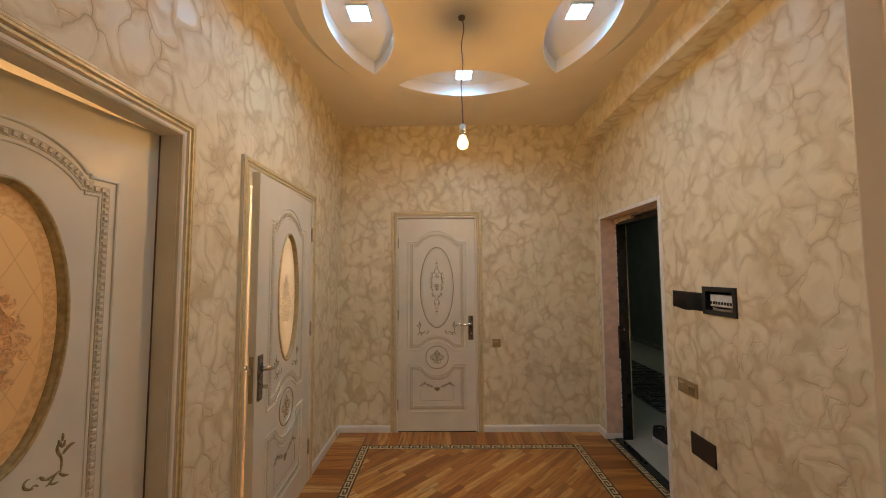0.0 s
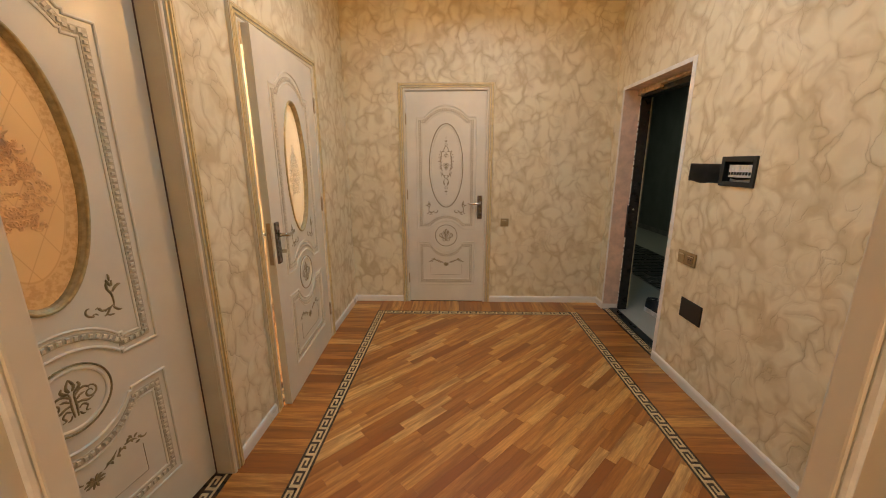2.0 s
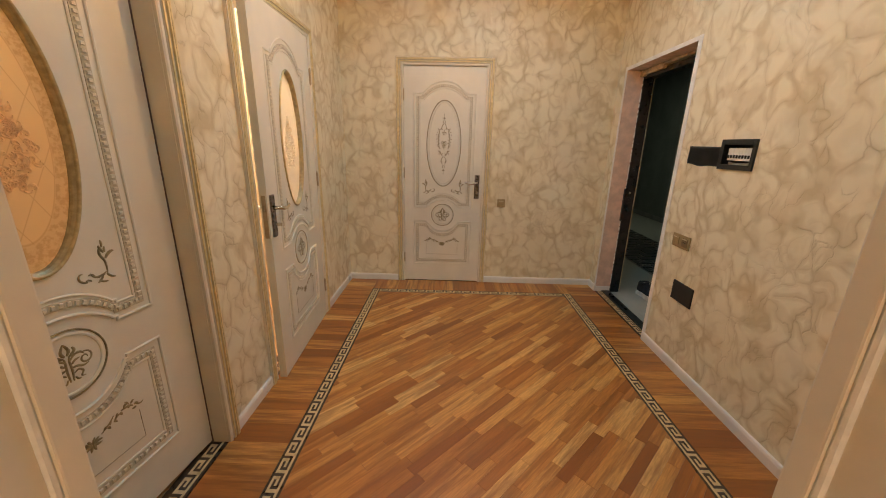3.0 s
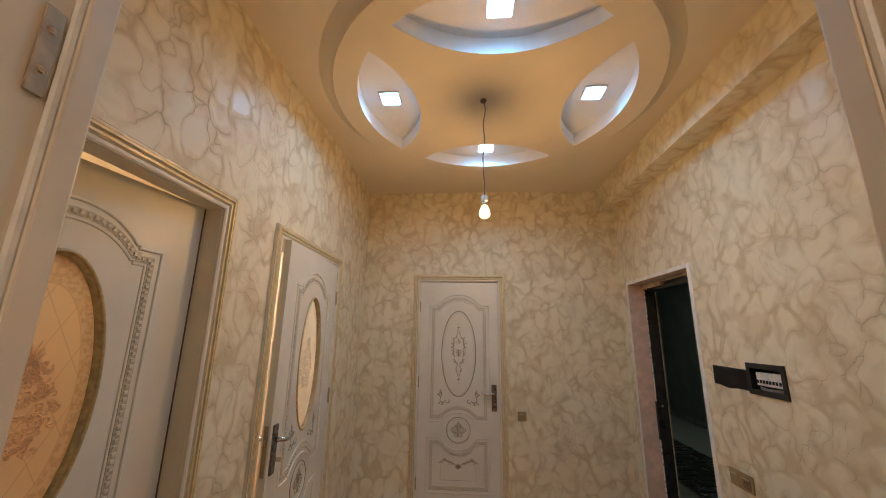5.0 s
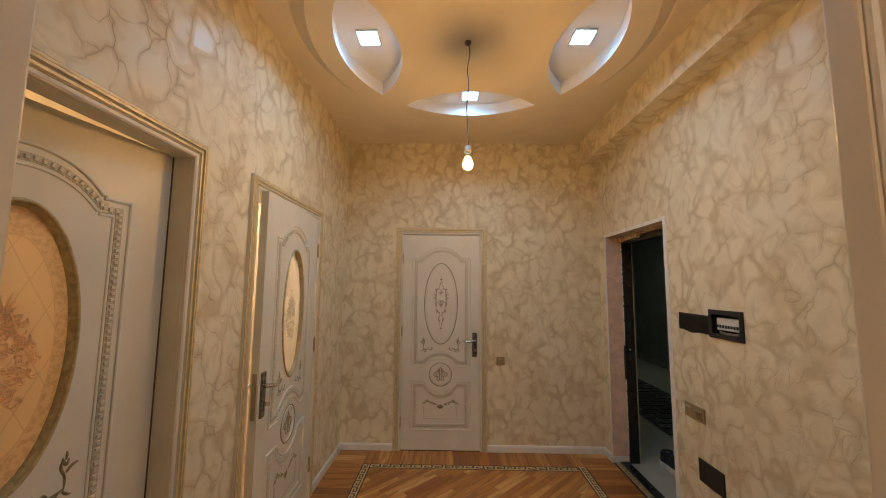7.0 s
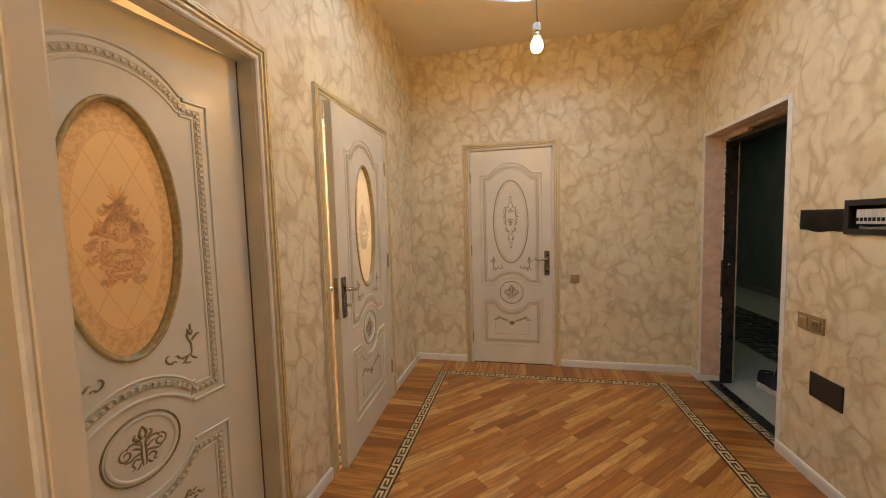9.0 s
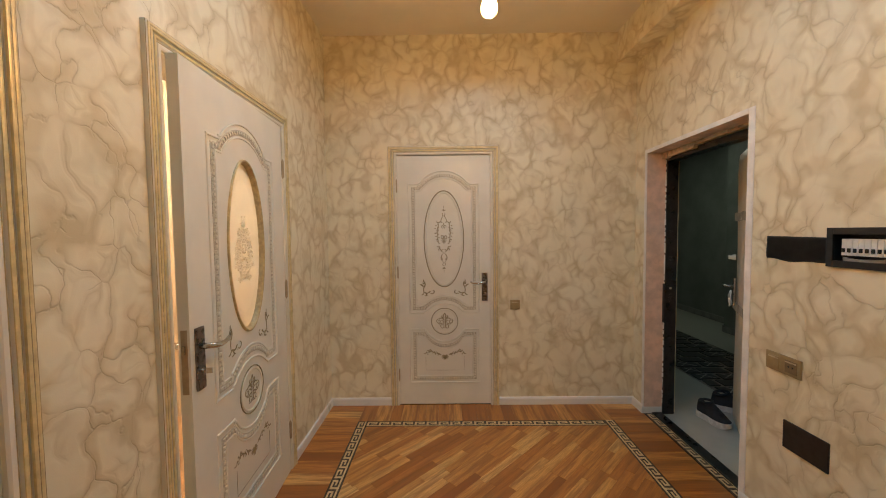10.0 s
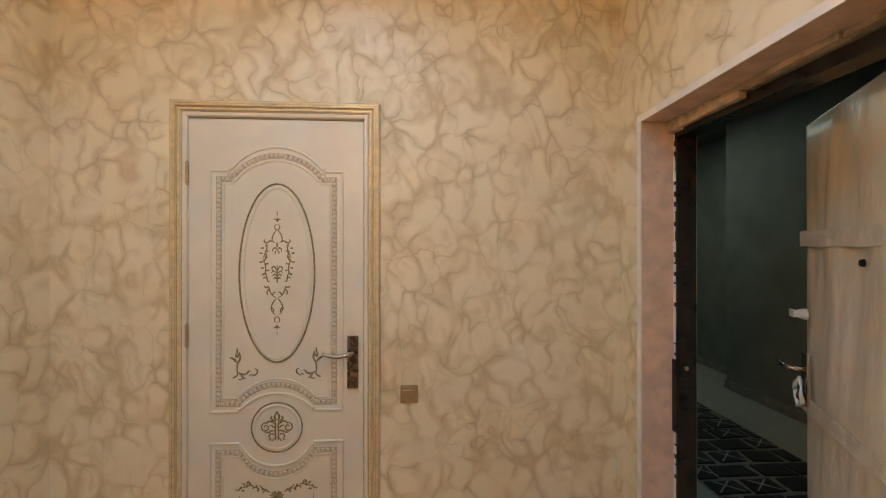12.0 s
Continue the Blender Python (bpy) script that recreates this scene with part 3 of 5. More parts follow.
def swag(bm, z, s):
    """Painted garland over the lower panel, with a palmette in its middle and thin drop lines."""
    for a, l, tn in ((75, 0.028, -20), (50, 0.032, -40), (20, 0.036, -50), (-40, 0.034, 60), (-80, 0.03, 10)):
        both(bm, [(px * s, z - 0.055 + pz) for px, pz in curl(0.002, 0.0, a, l, tn)], 0.007)
    both(bm, [(px * s, z + pz) for px, pz in curl(0.030, -0.040, 25, 0.070, 30)], 0.005)
    both(bm, [(px * s, z + pz) for px, pz in curl(0.075, -0.030, 70, 0.040, -120)], 0.006)
    both(bm, [(px * s, z + pz) for px, pz in curl(0.100, -0.008, 10, 0.055, -60)], 0.006)
    both(bm, [(px * s, z + pz) for px, pz in curl(0.110, -0.004, 60, 0.030, -150)], 0.005)
    both(bm, [(px * s, z + pz) for px, pz in curl(0.150, -0.010, -75, 0.045, 130)], 0.005)
    both(bm, [(px * s, z + pz) for px, pz in curl(0.128, 0.000, 110, 0.022, 60)], 0.005)
    for x0, z0, a in ((0.040, -0.036, 70), (0.050, -0.032, -30), (0.060, -0.030, 80), (0.072, -0.026, -20), (0.085, -0.020, 95), (0.095, -0.012, -40), (0.112, -0.006, 85), (0.122, -0.004, -50), (0.136, -0.006, 60), (0.145, -0.016, 10), (0.150, -0.028, 200)):
        both(bm, [(px * s, z + pz) for px, pz in curl(x0, z0, a, 0.018, -60)], 0.0065)
    both(bm, [(0.158 * s, z - 0.05), (0.158 * s, z - 0.10), (0.158 * s, z - 0.165)], 0.0022)
    ribbon(bm, [(-0.158 * s, z - 0.165), (0, z - 0.165), (0.158 * s, z - 0.165)], 0.0022)


def cartouche(bm, z):
    """Tall painted ornament in the middle of the oval panel: a lyre of garlands with small drops above and below."""
    def put(w, *pts):
        both(bm, [(px, z + pz) for px, pz in flowing(*pts)], w)
    for up, zz in ((1, 0.0), (-1, -0.004)):
        ribbon(bm, [(0, z + zz + up * 0.250), (0, z + zz + up * 0.262), (0, z + zz + up * 0.272)], 0.0028)
        both(bm, [(px, z + zz + up * pz) for px, pz in flowing((0.001, 0.226), (0.008, 0.236), (0.015, 0.232))], 0.0045)
        ribbon(bm, [(0, z + zz + up * 0.224), (0, z + zz + up * 0.234), (0, z + zz + up * 0.246)], 0.0045)
        both(bm, [(px, z + zz + up * pz) for px, pz in flowing((0.001, 0.186), (0.010, 0.196), (0.010, 0.208), (0.002, 0.212))], 0.0036)
    put(0.0042, (0.004, 0.186), (0.012, 0.176), (0.021, 0.156), (0.020, 0.140), (0.010, 0.132))
    put(0.0050, (0.016, 0.136), (0.030, 0.140), (0.044, 0.132), (0.056, 0.138), (0.052, 0.148))
    put(0.0046, (0.050, 0.134), (0.044, 0.112), (0.050, 0.088), (0.062, 0.064))
    put(0.0052, (0.052, 0.096), (0.046, 0.072), (0.058, 0.050), (0.066, 0.052))
    put(0.0046, (0.058, 0.062), (0.050, 0.030), (0.050, 0.004), (0.058, -0.010))
    put(0.0044, (0.052, 0.010), (0.044, -0.018), (0.040, -0.036), (0.030, -0.036))
    for dx, dz, a in ((0.052, 0.120, 200), (0.056, 0.108, 20), (0.050, 0.094, 190), (0.062, 0.084, 30), (0.054, 0.070, 200), (0.064, 0.044, 40), (0.050, 0.040, 190), (0.056, 0.022, 10), (0.046, 0.012, 200), (0.054, -0.002, -20), (0.046, -0.020, 10)):
        both(bm, curl(dx, z + dz, a, 0.017, -70), 0.0056)
    put(0.0044, (0.001, 0.100), (0.008, 0.110), (0.018, 0.104), (0.018, 0.092))
    put(0.0040, (0.003, 0.098), (0.008, 0.090), (0.006, 0.082))
    ribbon(bm, [(0, z + 0.112), (0, z + 0.122), (0, z + 0.134)], 0.0070)
    ribbon(bm, [(0, z - 0.042), (0, z + 0.0), (0, z + 0.036)], 0.0060)
    put(0.0046, (0.003, 0.012), (0.012, 0.028), (0.022, 0.022), (0.020, 0.010))
    put(0.0046, (0.004, 0.000), (0.016, 0.008), (0.026, -0.002))
    put(0.0050, (0.003, -0.012), (0.012, -0.006), (0.020, -0.014))
    put(0.0048, (0.003, -0.026), (0.010, -0.020), (0.014, -0.028))
    put(0.0050, (0.056, -0.056), (0.048, -0.064), (0.036, -0.062), (0.030, -0.082), (0.018, -0.100), (0.004, -0.108))
    put(0.0050, (0.034, -0.070), (0.044, -0.084), (0.040, -0.096))
    put(0.0048, (0.020, -0.098), (0.014, -0.086), (0.004, -0.084))
    put(0.0044, (0.003, -0.112), (0.016, -0.128), (0.025, -0.150), (0.020, -0.170), (0.006, -0.184))
    put(0.0044, (0.022, -0.150), (0.014, -0.164), (0.018, -0.176))


def damask(bm, z):
    """Dense etched bouquet in the middle of the glass."""
    rnd = random.Random(5)
    for k in range(6):
        w = (0.022, 0.036, 0.056, 0.076, 0.062, 0.040)[k]
        zz = z + 0.075 - k * 0.042
        for a in range(6):
            for _ in range(3):
                both(bm, curl(0.003 + w * a / 5, zz + rnd.uniform(-0.018, 0.018), rnd.uniform(-80, 100), rnd.uniform(0.02, 0.045), rnd.choice((-260, 240, 150))), 0.0062)
    for a, l in ((86, 0.07), (70, 0.05), (50, 0.04)):
        both(bm, curl(0.002, z + 0.085, a, l, -20), 0.006)


def lever_handle(parent, x, z, sx):
    """Long back plate, lever and key with its cylinder; sx: the way the lever points."""
    h = part("handle_plate", box(fresh(), x - 0.024, -0.010, z - 0.115, x + 0.024, 0.0, z + 0.115, 0.004), M_NICKEL, parent, "dark nickel handle plate")
    bm = fresh()
    pts = [Vector((x, -0.008, z + 0.045)), Vector((x, -0.030, z + 0.045)), Vector((x + sx * 0.006, -0.046, z + 0.045))]
    pts += [Vector((x + sx * (0.006 + 0.115 * u), -0.048 - 0.004 * math.sin(u * 3), z + 0.045 - 0.016 * math.sin(u * 2.6) + 0.012 * u)) for u in (0.15, 0.3, 0.45, 0.6, 0.75, 0.9, 1.0)]
    tube(bm, pts, [0.012, 0.011, 0.011, 0.011, 0.010, 0.0095, 0.009, 0.0085, 0.008, 0.006], 10)
    part("lever", bm, M_CHROME, h, "bright steel lever", smooth=True)
    bm = fresh()
    tube(bm, [Vector((x, -0.009, z - 0.045)), Vector((x, -0.020, z - 0.045))], [0.009, 0.009], 12)
    box(bm, x - 0.002, -0.045, z - 0.056, x + 0.002, -0.018, z - 0.036)
    part("key", bm, M_CHROME, h, "key in the lock")


def tube(bm, pts, radii, n=8, cap=True):
    rings, ref = [], None
    for i, p in enumerate(pts):
        d = (pts[min(i + 1, len(pts) - 1)] - pts[max(0, i - 1)]).normalized()
        ref = Vector((0, 0, 1)) if ref is None and abs(d.z) < 0.9 else (ref or Vector((1, 0, 0)))
        s = d.cross(ref)
        if s.length < 1e-4:
            s = d.cross(Vector((1, 0.3, 0)))
        s.normalize()
        u = s.cross(d)
        r = radii[i] if isinstance(radii, (list, tuple)) else radii
        rings.append([bm.verts.new(p + (s * math.cos(2 * math.pi * k / n) + u * math.sin(2 * math.pi * k / n)) * r) for k in range(n)])
    for a, b in zip(rings, rings[1:]):
        for k in range(n):
            bm.faces.new((a[k], a[(k + 1) % n], b[(k + 1) % n], b[k]))
    if cap:
        bm.faces.new(rings[0])
        bm.faces.new(rings[-1])


def hinge(parent, x, z):
    bm = fresh()
    for k in (-1, 0, 1):
        tube(bm, [Vector((x, -0.006, z + k * 0.031 - 0.015)), Vector((x, -0.006, z + k * 0.031 + 0.015))], 0.0075, 10)
    for s in (-1, 1):
        tube(bm, [Vector((x, -0.006, z + s * 0.047)), Vector((x, -0.006, z + s * 0.056))], [0.006, 0.002], 10)
    part("hinge", bm, M_HINGE, parent, "steel butt hinge", smooth=False)


def door_leaf(name, m, W, glazed, handle_side, hinges, label, glass=None, etch=None):
    """Moulded ivory door leaf: two beaded panels, an oval, a medallion and painted ornament."""
    H, T, s = 2.040, 0.04, W / 0.745
    door = thing(name, m, label, "door")
    s = 1.0 + (s - 1.0) * 0.15           # wide leaves carry the same panels between wider stiles
    oz, oa, ob_ = H - 0.672, 0.161, 0.390
    bm = fresh()
    leaf_slab(bm, W, H, T, (oz, oa, ob_) if glazed else None)
    slab = part("leaf", bm, M_DOOR, door, "ivory lacquered leaf")
    up_in = panel_line(0.247 * s, 0.262, 0.187 * s, 0.159, 1.240, 0.155 * s, 1.160, H)
    up_out = panel_line(0.282 * s, 0.228, 0.190 * s, 0.122, 1.275, 0.150 * s, 1.198, H)
    up_inn = panel_line(0.228 * s, 0.282, 0.176 * s, 0.182, 1.218, 0.158 * s, 1.135, H)
    lo_in = panel_line(0.247 * s, 1.450, 0.155 * s, 1.550, 1.820, 0, 0, H)
    lo_out = panel_line(0.282 * s, 1.412, 0.150 * s, 1.515, 1.856, 0, 0, H)
    lo_inn = panel_line(0.228 * s, 1.470, 0.150 * s, 1.572, 1.800, 0, 0, H)
    for nm, inn, mid, out in (("upper_panel", up_inn, up_in, up_out), ("lower_panel", lo_inn, lo_in, lo_out)):
        bm = fresh()
        sweep(bm, mid, [(-0.012, 0), (-0.012, 0.002), (-0.010, 0.0022), (0.010, 0.0022), (0.012, 0.002), (0.012, 0)], True)
        band = part(nm, bm, M_BAND, door, "bronze-toned beaded panel border")
        bm = fresh()
        beads(bm, mid, 0.0205, 0.017, 0.0135, 0.0068)
        part("bead_row", bm, M_BEAD, band, "row of ivory beads")
        bm = fresh()
        sweep(bm, out, ridge(0.011, 0.006), True)
        part("outer_moulding", bm, M_DOOR, band)
        bm = fresh()
        sweep(bm, inn, ridge(0.009, 0.004), True)
        part("inner_moulding", bm, M_DOOR, band)
    ov = ellipse(0, oz, oa, ob_)
    bm = fresh()
    if glazed:
        sweep(bm, ov, [(-0.009, 0), (-0.007, 0.006), (-0.002, 0.0085), (0.002, 0.006), (0.003, 0.001)], True)
        ring = part("oval_frame", bm, M_GILT, door, "olive gilt oval moulding", smooth=True)
        bm = fresh()
        sweep(bm, ellipse(0, oz, oa - 0.003, ob_ - 0.003), [(-0.001, 0.001), (0.003, -0.003), (0.006, -0.006), (0.0085, -0.012), (0.009, -0.0158)], True)
        part("gilt_edge", bm, M_OLIVE, ring, "olive gilt hollow round the glass")
        pane = fresh()
        outer = [pane.verts.new((x, 0.016, z - oz)) for x, z in ellipse(0, oz, oa - 0.002, ob_ - 0.002)]
        pane.faces.new(outer)
        gl = part("glass_pane", pane, glass, door, "frosted oval glass with etched lozenge lines", pose(0, 0, oz))
        bm = fresh()
        damask(bm, 0.0)
        part("etched_bouquet", bm, etch, gl, "etched brown bouquet", pose(0, 0.0155, 0))
    else:
        sweep(bm, ov, ridge(0.0075, 0.005), True)
        ring = part("oval_moulding", bm, M_PATINA, door, "bronze-toned oval moulding")
        bm = fresh()
        sweep(bm, ellipse(0, oz, oa - 0.016, ob_ - 0.016), ridge(0.016, 0.004), True)
        part("inner_oval", bm, M_DOOR, ring)
        bm = fresh()
        cartouche(bm, oz)
        part("painted_cartouche", bm, M_PATINA, door, "bronze painted scroll ornament")
    mz = H - 1.347
    bm = fresh()
    sweep(bm, ellipse(0, mz, 0.108 * s, 0.108), ridge(0.006, 0.004), True)
    med = part("medallion_ring", bm, M_PATINA, door, "bronze-toned round moulding")
    bm = fresh()
    sweep(bm, ellipse(0, mz, 0.095 * s, 0.095), ridge(0.012, 0.004), True)
    part("inner_ring", bm, M_DOOR, med)
    bm = fresh()
    fleur(bm, mz, 1.12)
    part("painted_fleur", bm, M_PATINA, med, "bronze painted palmette")
    for sx in (-1, 1):
        bm = fresh()
        corner_spray(bm, sx * 0.105 * s, H - 1.075, sx)
        part("corner_ornament", bm, M_PATINA, door, "bronze painted corner flourish")
    bm = fresh()
    swag(bm, H - 1.590, s)
    part("garland", bm, M_PATINA, door, "bronze painted garland")
    if glazed:
        edge_x = handle_side * W / 2
        bm = fresh()
        box(bm, edge_x - 0.0015, 0.009, H - 1.180, edge_x + 0.0015, 0.031, H - 0.950, 0.0006)
        fp = part("lock_faceplate", bm, M_HINGE, door, "brushed steel lock faceplate")
        bm = fresh()
        box(bm, *sorted((edge_x + handle_side * 0.0016, edge_x + handle_side * 0.010))[:1], 0.014, H - 1.035, sorted((edge_x + handle_side * 0.0016, edge_x + handle_side * 0.010))[1], 0.026, H - 1.005, 0.001)
        part("latch", bm, M_CHROME, fp)
        x0 = handle_side * (W / 2 - 0.046)
        bm = fresh()
        box(bm, x0 - 0.024, T, H - 1.180, x0 + 0.024, T + 0.010, H - 0.950, 0.004)
        bp = part("back_plate", bm, M_NICKEL, door, "dark nickel handle plate")
        bm = fresh()
        tube(bm, [Vector((x0, T + 0.008, H - 1.02)), Vector((x0, T + 0.036, H - 1.02)), Vector((x0 - handle_side * 0.008, T + 0.047, H - 1.02)), Vector((x0 - handle_side * 0.06, T + 0.050, H - 1.028)), Vector((x0 - handle_side * 0.12, T + 0.048, H - 1.022))], [0.012, 0.011, 0.011, 0.010, 0.007], 10)
        part("back_lever", bm, M_CHROME, bp, "bright steel lever", smooth=True)
    hx = handle_side * (W / 2 - 0.046)
    lever_handle(door, hx, H - 1.065, -handle_side)
    for z in hinges:
        hinge(door, -handle_side * (W / 2 + 0.004), z)
    return door


def doorway_trim(name, m, a, b, z, depth, label):
    """Reeded ivory architrave with three gold fillets round an opening from a to b, and its jamb lining."""
    t = tagged(new(name), label, "door frame", kind="structure")
    t.matrix_basis = m
    w = 0.068
    line = [(a, 0.0), (a, z), (b, z), (b, 0.0)]
    bm = fresh()
    sweep(bm, line, [(0.0, 0.0), (0.0, 0.012), (0.006, 0.016), (0.016, 0.016), (0.019, 0.010), (0.024, 0.010), (0.027, 0.019), (0.035, 0.019), (0.038, 0.012), (0.043, 0.012), (0.046, 0.022), (0.060, 0.022), (w, 0.016), (w, 0.0)])
    arch = part("architrave", bm, M_FRAME, t, "ivory reeded architrave")
    for s0, half, top in ((0.031, 0.0042, 0.0198), (0.0485, 0.0040, 0.0228), (0.0585, 0.0036, 0.0228)):
        bm = fresh()
        sweep(bm, line, [(s0 - half - 0.0012, top - 0.006), (s0 - half, top - 0.0006), (s0, top), (s0 + half, top - 0.0006), (s0 + half + 0.0012, top - 0.006)])
        part("gold_fillet", bm, M_GOLD, arch, "gold painted fillet")
    for s0, half, top in ((0.0215, 0.0018, 0.0106), (0.0405, 0.0018, 0.0126), (0.0535, 0.0009, 0.0226), (0.0668, 0.0009, 0.0176)):
        bm = fresh()
        sweep(bm, line, [(s0 - half, top - 0.002), (s0 - half * 0.8, top), (s0 + half * 0.8, top), (s0 + half, top - 0.002)])
        part("groove_line", bm, M_GROOVE, arch, "dark gilt groove line")
    bm = fresh()
    box(bm, a - 0.018, 0.0, 0, a + 0.002, depth, z + 0.018)
    box(bm, b - 0.002, 0.0, 0, b + 0.018, depth, z + 0.018)
    box(bm, a + 0.002, 0.0, z - 0.002, b - 0.002, depth, z + 0.018)
    part("jamb_lining", bm, M_FRAME, t, "ivory jamb lining")
    return t


# door in the end wall: closed, hinged on its far edge from the entrance
doorway_trim("door_frame_3", pose(0, YB, 0), D3A, D3B, 2.052, 0.16, "ivory and gold frame of the closed door")
door_leaf("panel_door", pose((D3A + D3B) / 2, YB - 0.003, 0.006), 0.749, False, 1, (0.25, 1.10, 1.80), "closed ivory panel door with bronze painted scrolls")
# door 2: ajar, swung a little into the hall
doorway_trim("door_frame_2", pose(XL, 0, 0, 0, 0, 90), D2A, D2B, 2.052, 0.16, "ivory and gold frame of the ajar door")
W2 = 0.858
hy = D2B - 0.020
door_leaf("glazed_door", pose(XL + 0.014, hy, 0.006, 0, 0, 90) @ pose(0, 0, 0, 0, 0, 3.2) @ pose(-W2 / 2, 0, 0), W2, True, -1, (0.25, 1.10, 1.80), "ivory glazed door standing ajar into the hall", M_GLASS2, M_ETCH2)
# door 1: hinged deep in its frame, a little open into the side room
doorway_trim("door_frame_1", pose(XL, 0, 0, 0, 0, 90), D1A, D1B, 2.052, 0.070, "ivory and gold frame of the inward door")
# dark brown strip added in the hinge gap to paint its shade
bm = fresh()
box(bm, XL - 0.088, D1B - 0.0055, 0.0, XL - 0.0705, D1B - 0.0021, 2.049)
part("gap_shade_strip", bm, M_CABLE, bpy.data.objects["door_frame_1"], "dark strip standing in for the shade of the hinge gap", bpy.data.objects["door_frame_1"].matrix_basis.inverted())
W1 = 0.870
door_leaf("glazed_door", pose(XL - 0.073, D1B - 0.0075, 0.013, 0, 0, 90) @ pose(0, 0, 0, 0, 0, -7.0) @ pose(-W1 / 2, 0, 0), W1, True, -1, (), "ivory glazed door slightly open into the side room", M_GLASS, M_ETCH)

# the frame that the walk starts in
t = tagged(new("door_frame_start"), "ivory lined door frame with a hinge leaf on its jamb", "door frame", kind="structure")
for x, sx in ((NA, -1), (NB, 1)):
    lo, hi = sorted((x, x + sx * 0.045))
    bm = fresh()
    box(bm, lo, 0.552, 0, hi, YN, 2.055, 0.003)
    part("jamb", bm, M_FRAME, t)
    lo, hi = sorted((x + sx * 0.012, x + sx * 0.045))
    bm = fresh()
    box(bm, lo, 0.400, 0, hi, 0.552, 2.067, 0.002)
    part("rebate", bm, M_FRAME, t)
    bm = fresh()
    tube(bm, [Vector((x + sx * 0.009, 0.549, 0.02)), Vector((x + sx * 0.009, 0.549, 2.05))], 0.006, 8)
    part("seal", bm, M_WHITEP, t, "white rubber seal")
bm = fresh()
box(bm, NA - 0.045, 0.552, 2.0555, NB + 0.045, YN, 2.090, 0.003)
part("head", bm, M_FRAME, t)
bm = fresh()
box(bm, NA - 0.045, 0.400, 2.0675, NB + 0.045, 0.5515, 2.090, 0.002)
part("head", bm, M_FRAME, t)
bm = fresh()
box(bm, NA - 0.0115, 0.519, 1.811, NA - 0.0085, 0.539, 1.922, 0.0008)
hp = part("hinge_leaf", bm, M_HINGE, t, "brushed steel hinge leaf")
for z in (1.842, 1.893):
    bm = fresh()
    tube(bm, [Vector((NA - 0.0087, 0.529, z)), Vector((NA - 0.0070, 0.529, z))], [0.006, 0.004], 12)
    box(bm, NA - 0.0071, 0.525, z - 0.0008, NA - 0.0067, 0.533, z + 0.0008)
    part("screw", bm, M_CHROME, hp)


# ---- skirting ----
def skirting(pts, label="white skirting board with a rounded top"):
    """Board along a line on the floor; the room lies to its left."""
    bm = fresh()
    prof = [(0.0, 0.0), (0.014, 0.0), (0.014, 0.046), (0.010, 0.058), (0.004, 0.062), (0.0, 0.062)]
    n, prev = len(pts), None
    for i, p in enumerate(pts):
        d1 = (Vector(p) - Vector(pts[i - 1])).normalized() if i else None
        d2 = (Vector(pts[i + 1]) - Vector(p)).normalized() if i < n - 1 else None
        d1, d2 = d1 or d2, d2 or d1
        n1, n2 = Vector((-d1.y, d1.x)), Vector((-d2.y, d2.x))
        mit = (n1 + n2) / (1 + n1.dot(n2))
        ringv = [bm.verts.new((p[0] + mit.x * s, p[1] + mit.y * s, h)) for s, h in prof]
        if prev:
            for k in range(len(prof)):
                bm.faces.new((prev[k], prev[(k + 1) % len(prof)], ringv[(k + 1) % len(prof)], ringv[k]))
        else:
            bm.faces.new(ringv)
        prev = ringv
    bm.faces.new(prev)
    return setting("baseboard", bm, M_SKIRT, label, "skirting")


REV = XR + 0.142
skirting([(XL, D2A - 0.068), (XL, D1B + 0.068)])
skirting([(D3A - 0.068, YB), (XL, YB), (XL, D2B + 0.068)])
skirting([(REV, ENB + 0.0), (XR, ENB + 0.0), (XR, YB), (D3B + 0.068, YB)])
skirting([(XR, YN), (XR, ENA - 0.004)])

# ---- entrance ----
t = tagged(new("entrance_surround"), "pinkish plaster reveal with white corner beads round the entrance", "door frame", kind="structure")
bm = fresh()
box(bm, XR + 0.002, ENB - 0.012, 0, REV, ENB + 0.0, ENZ - 0.012)
part("far_reveal", bm, M_PLASTER, t, "rough pinkish plaster")
bm = fresh()
box(bm, XR + 0.002, ENA, 0, REV, ENA + 0.012, ENZ - 0.012)
part("near_reveal", bm, M_PLASTER, t)
bm = fresh()
box(bm, XR + 0.002, ENA, ENZ - 0.0118, REV, ENB, ENZ)
part("head_reveal", bm, M_PLASTER, t)
for y0, y1 in ((ENB - 0.012, ENB + 0.014), (ENA - 0.026, ENA + 0.012)):
    bm = fresh()
    box(bm, XR - 0.004, y0, 0.062 if y0 > 3 else 0, XR + 0.0015, y1, ENZ + 0.014, 0.0015)
    part("corner_bead", bm, M_CORNER, t, "white plaster corner bead")
bm = fresh()
box(bm, XR - 0.004, ENA + 0.0142, ENZ - 0.014, XR + 0.0015, ENB - 0.0142, ENZ + 0.014, 0.0015)
part("corner_bead", bm, M_CORNER, t)

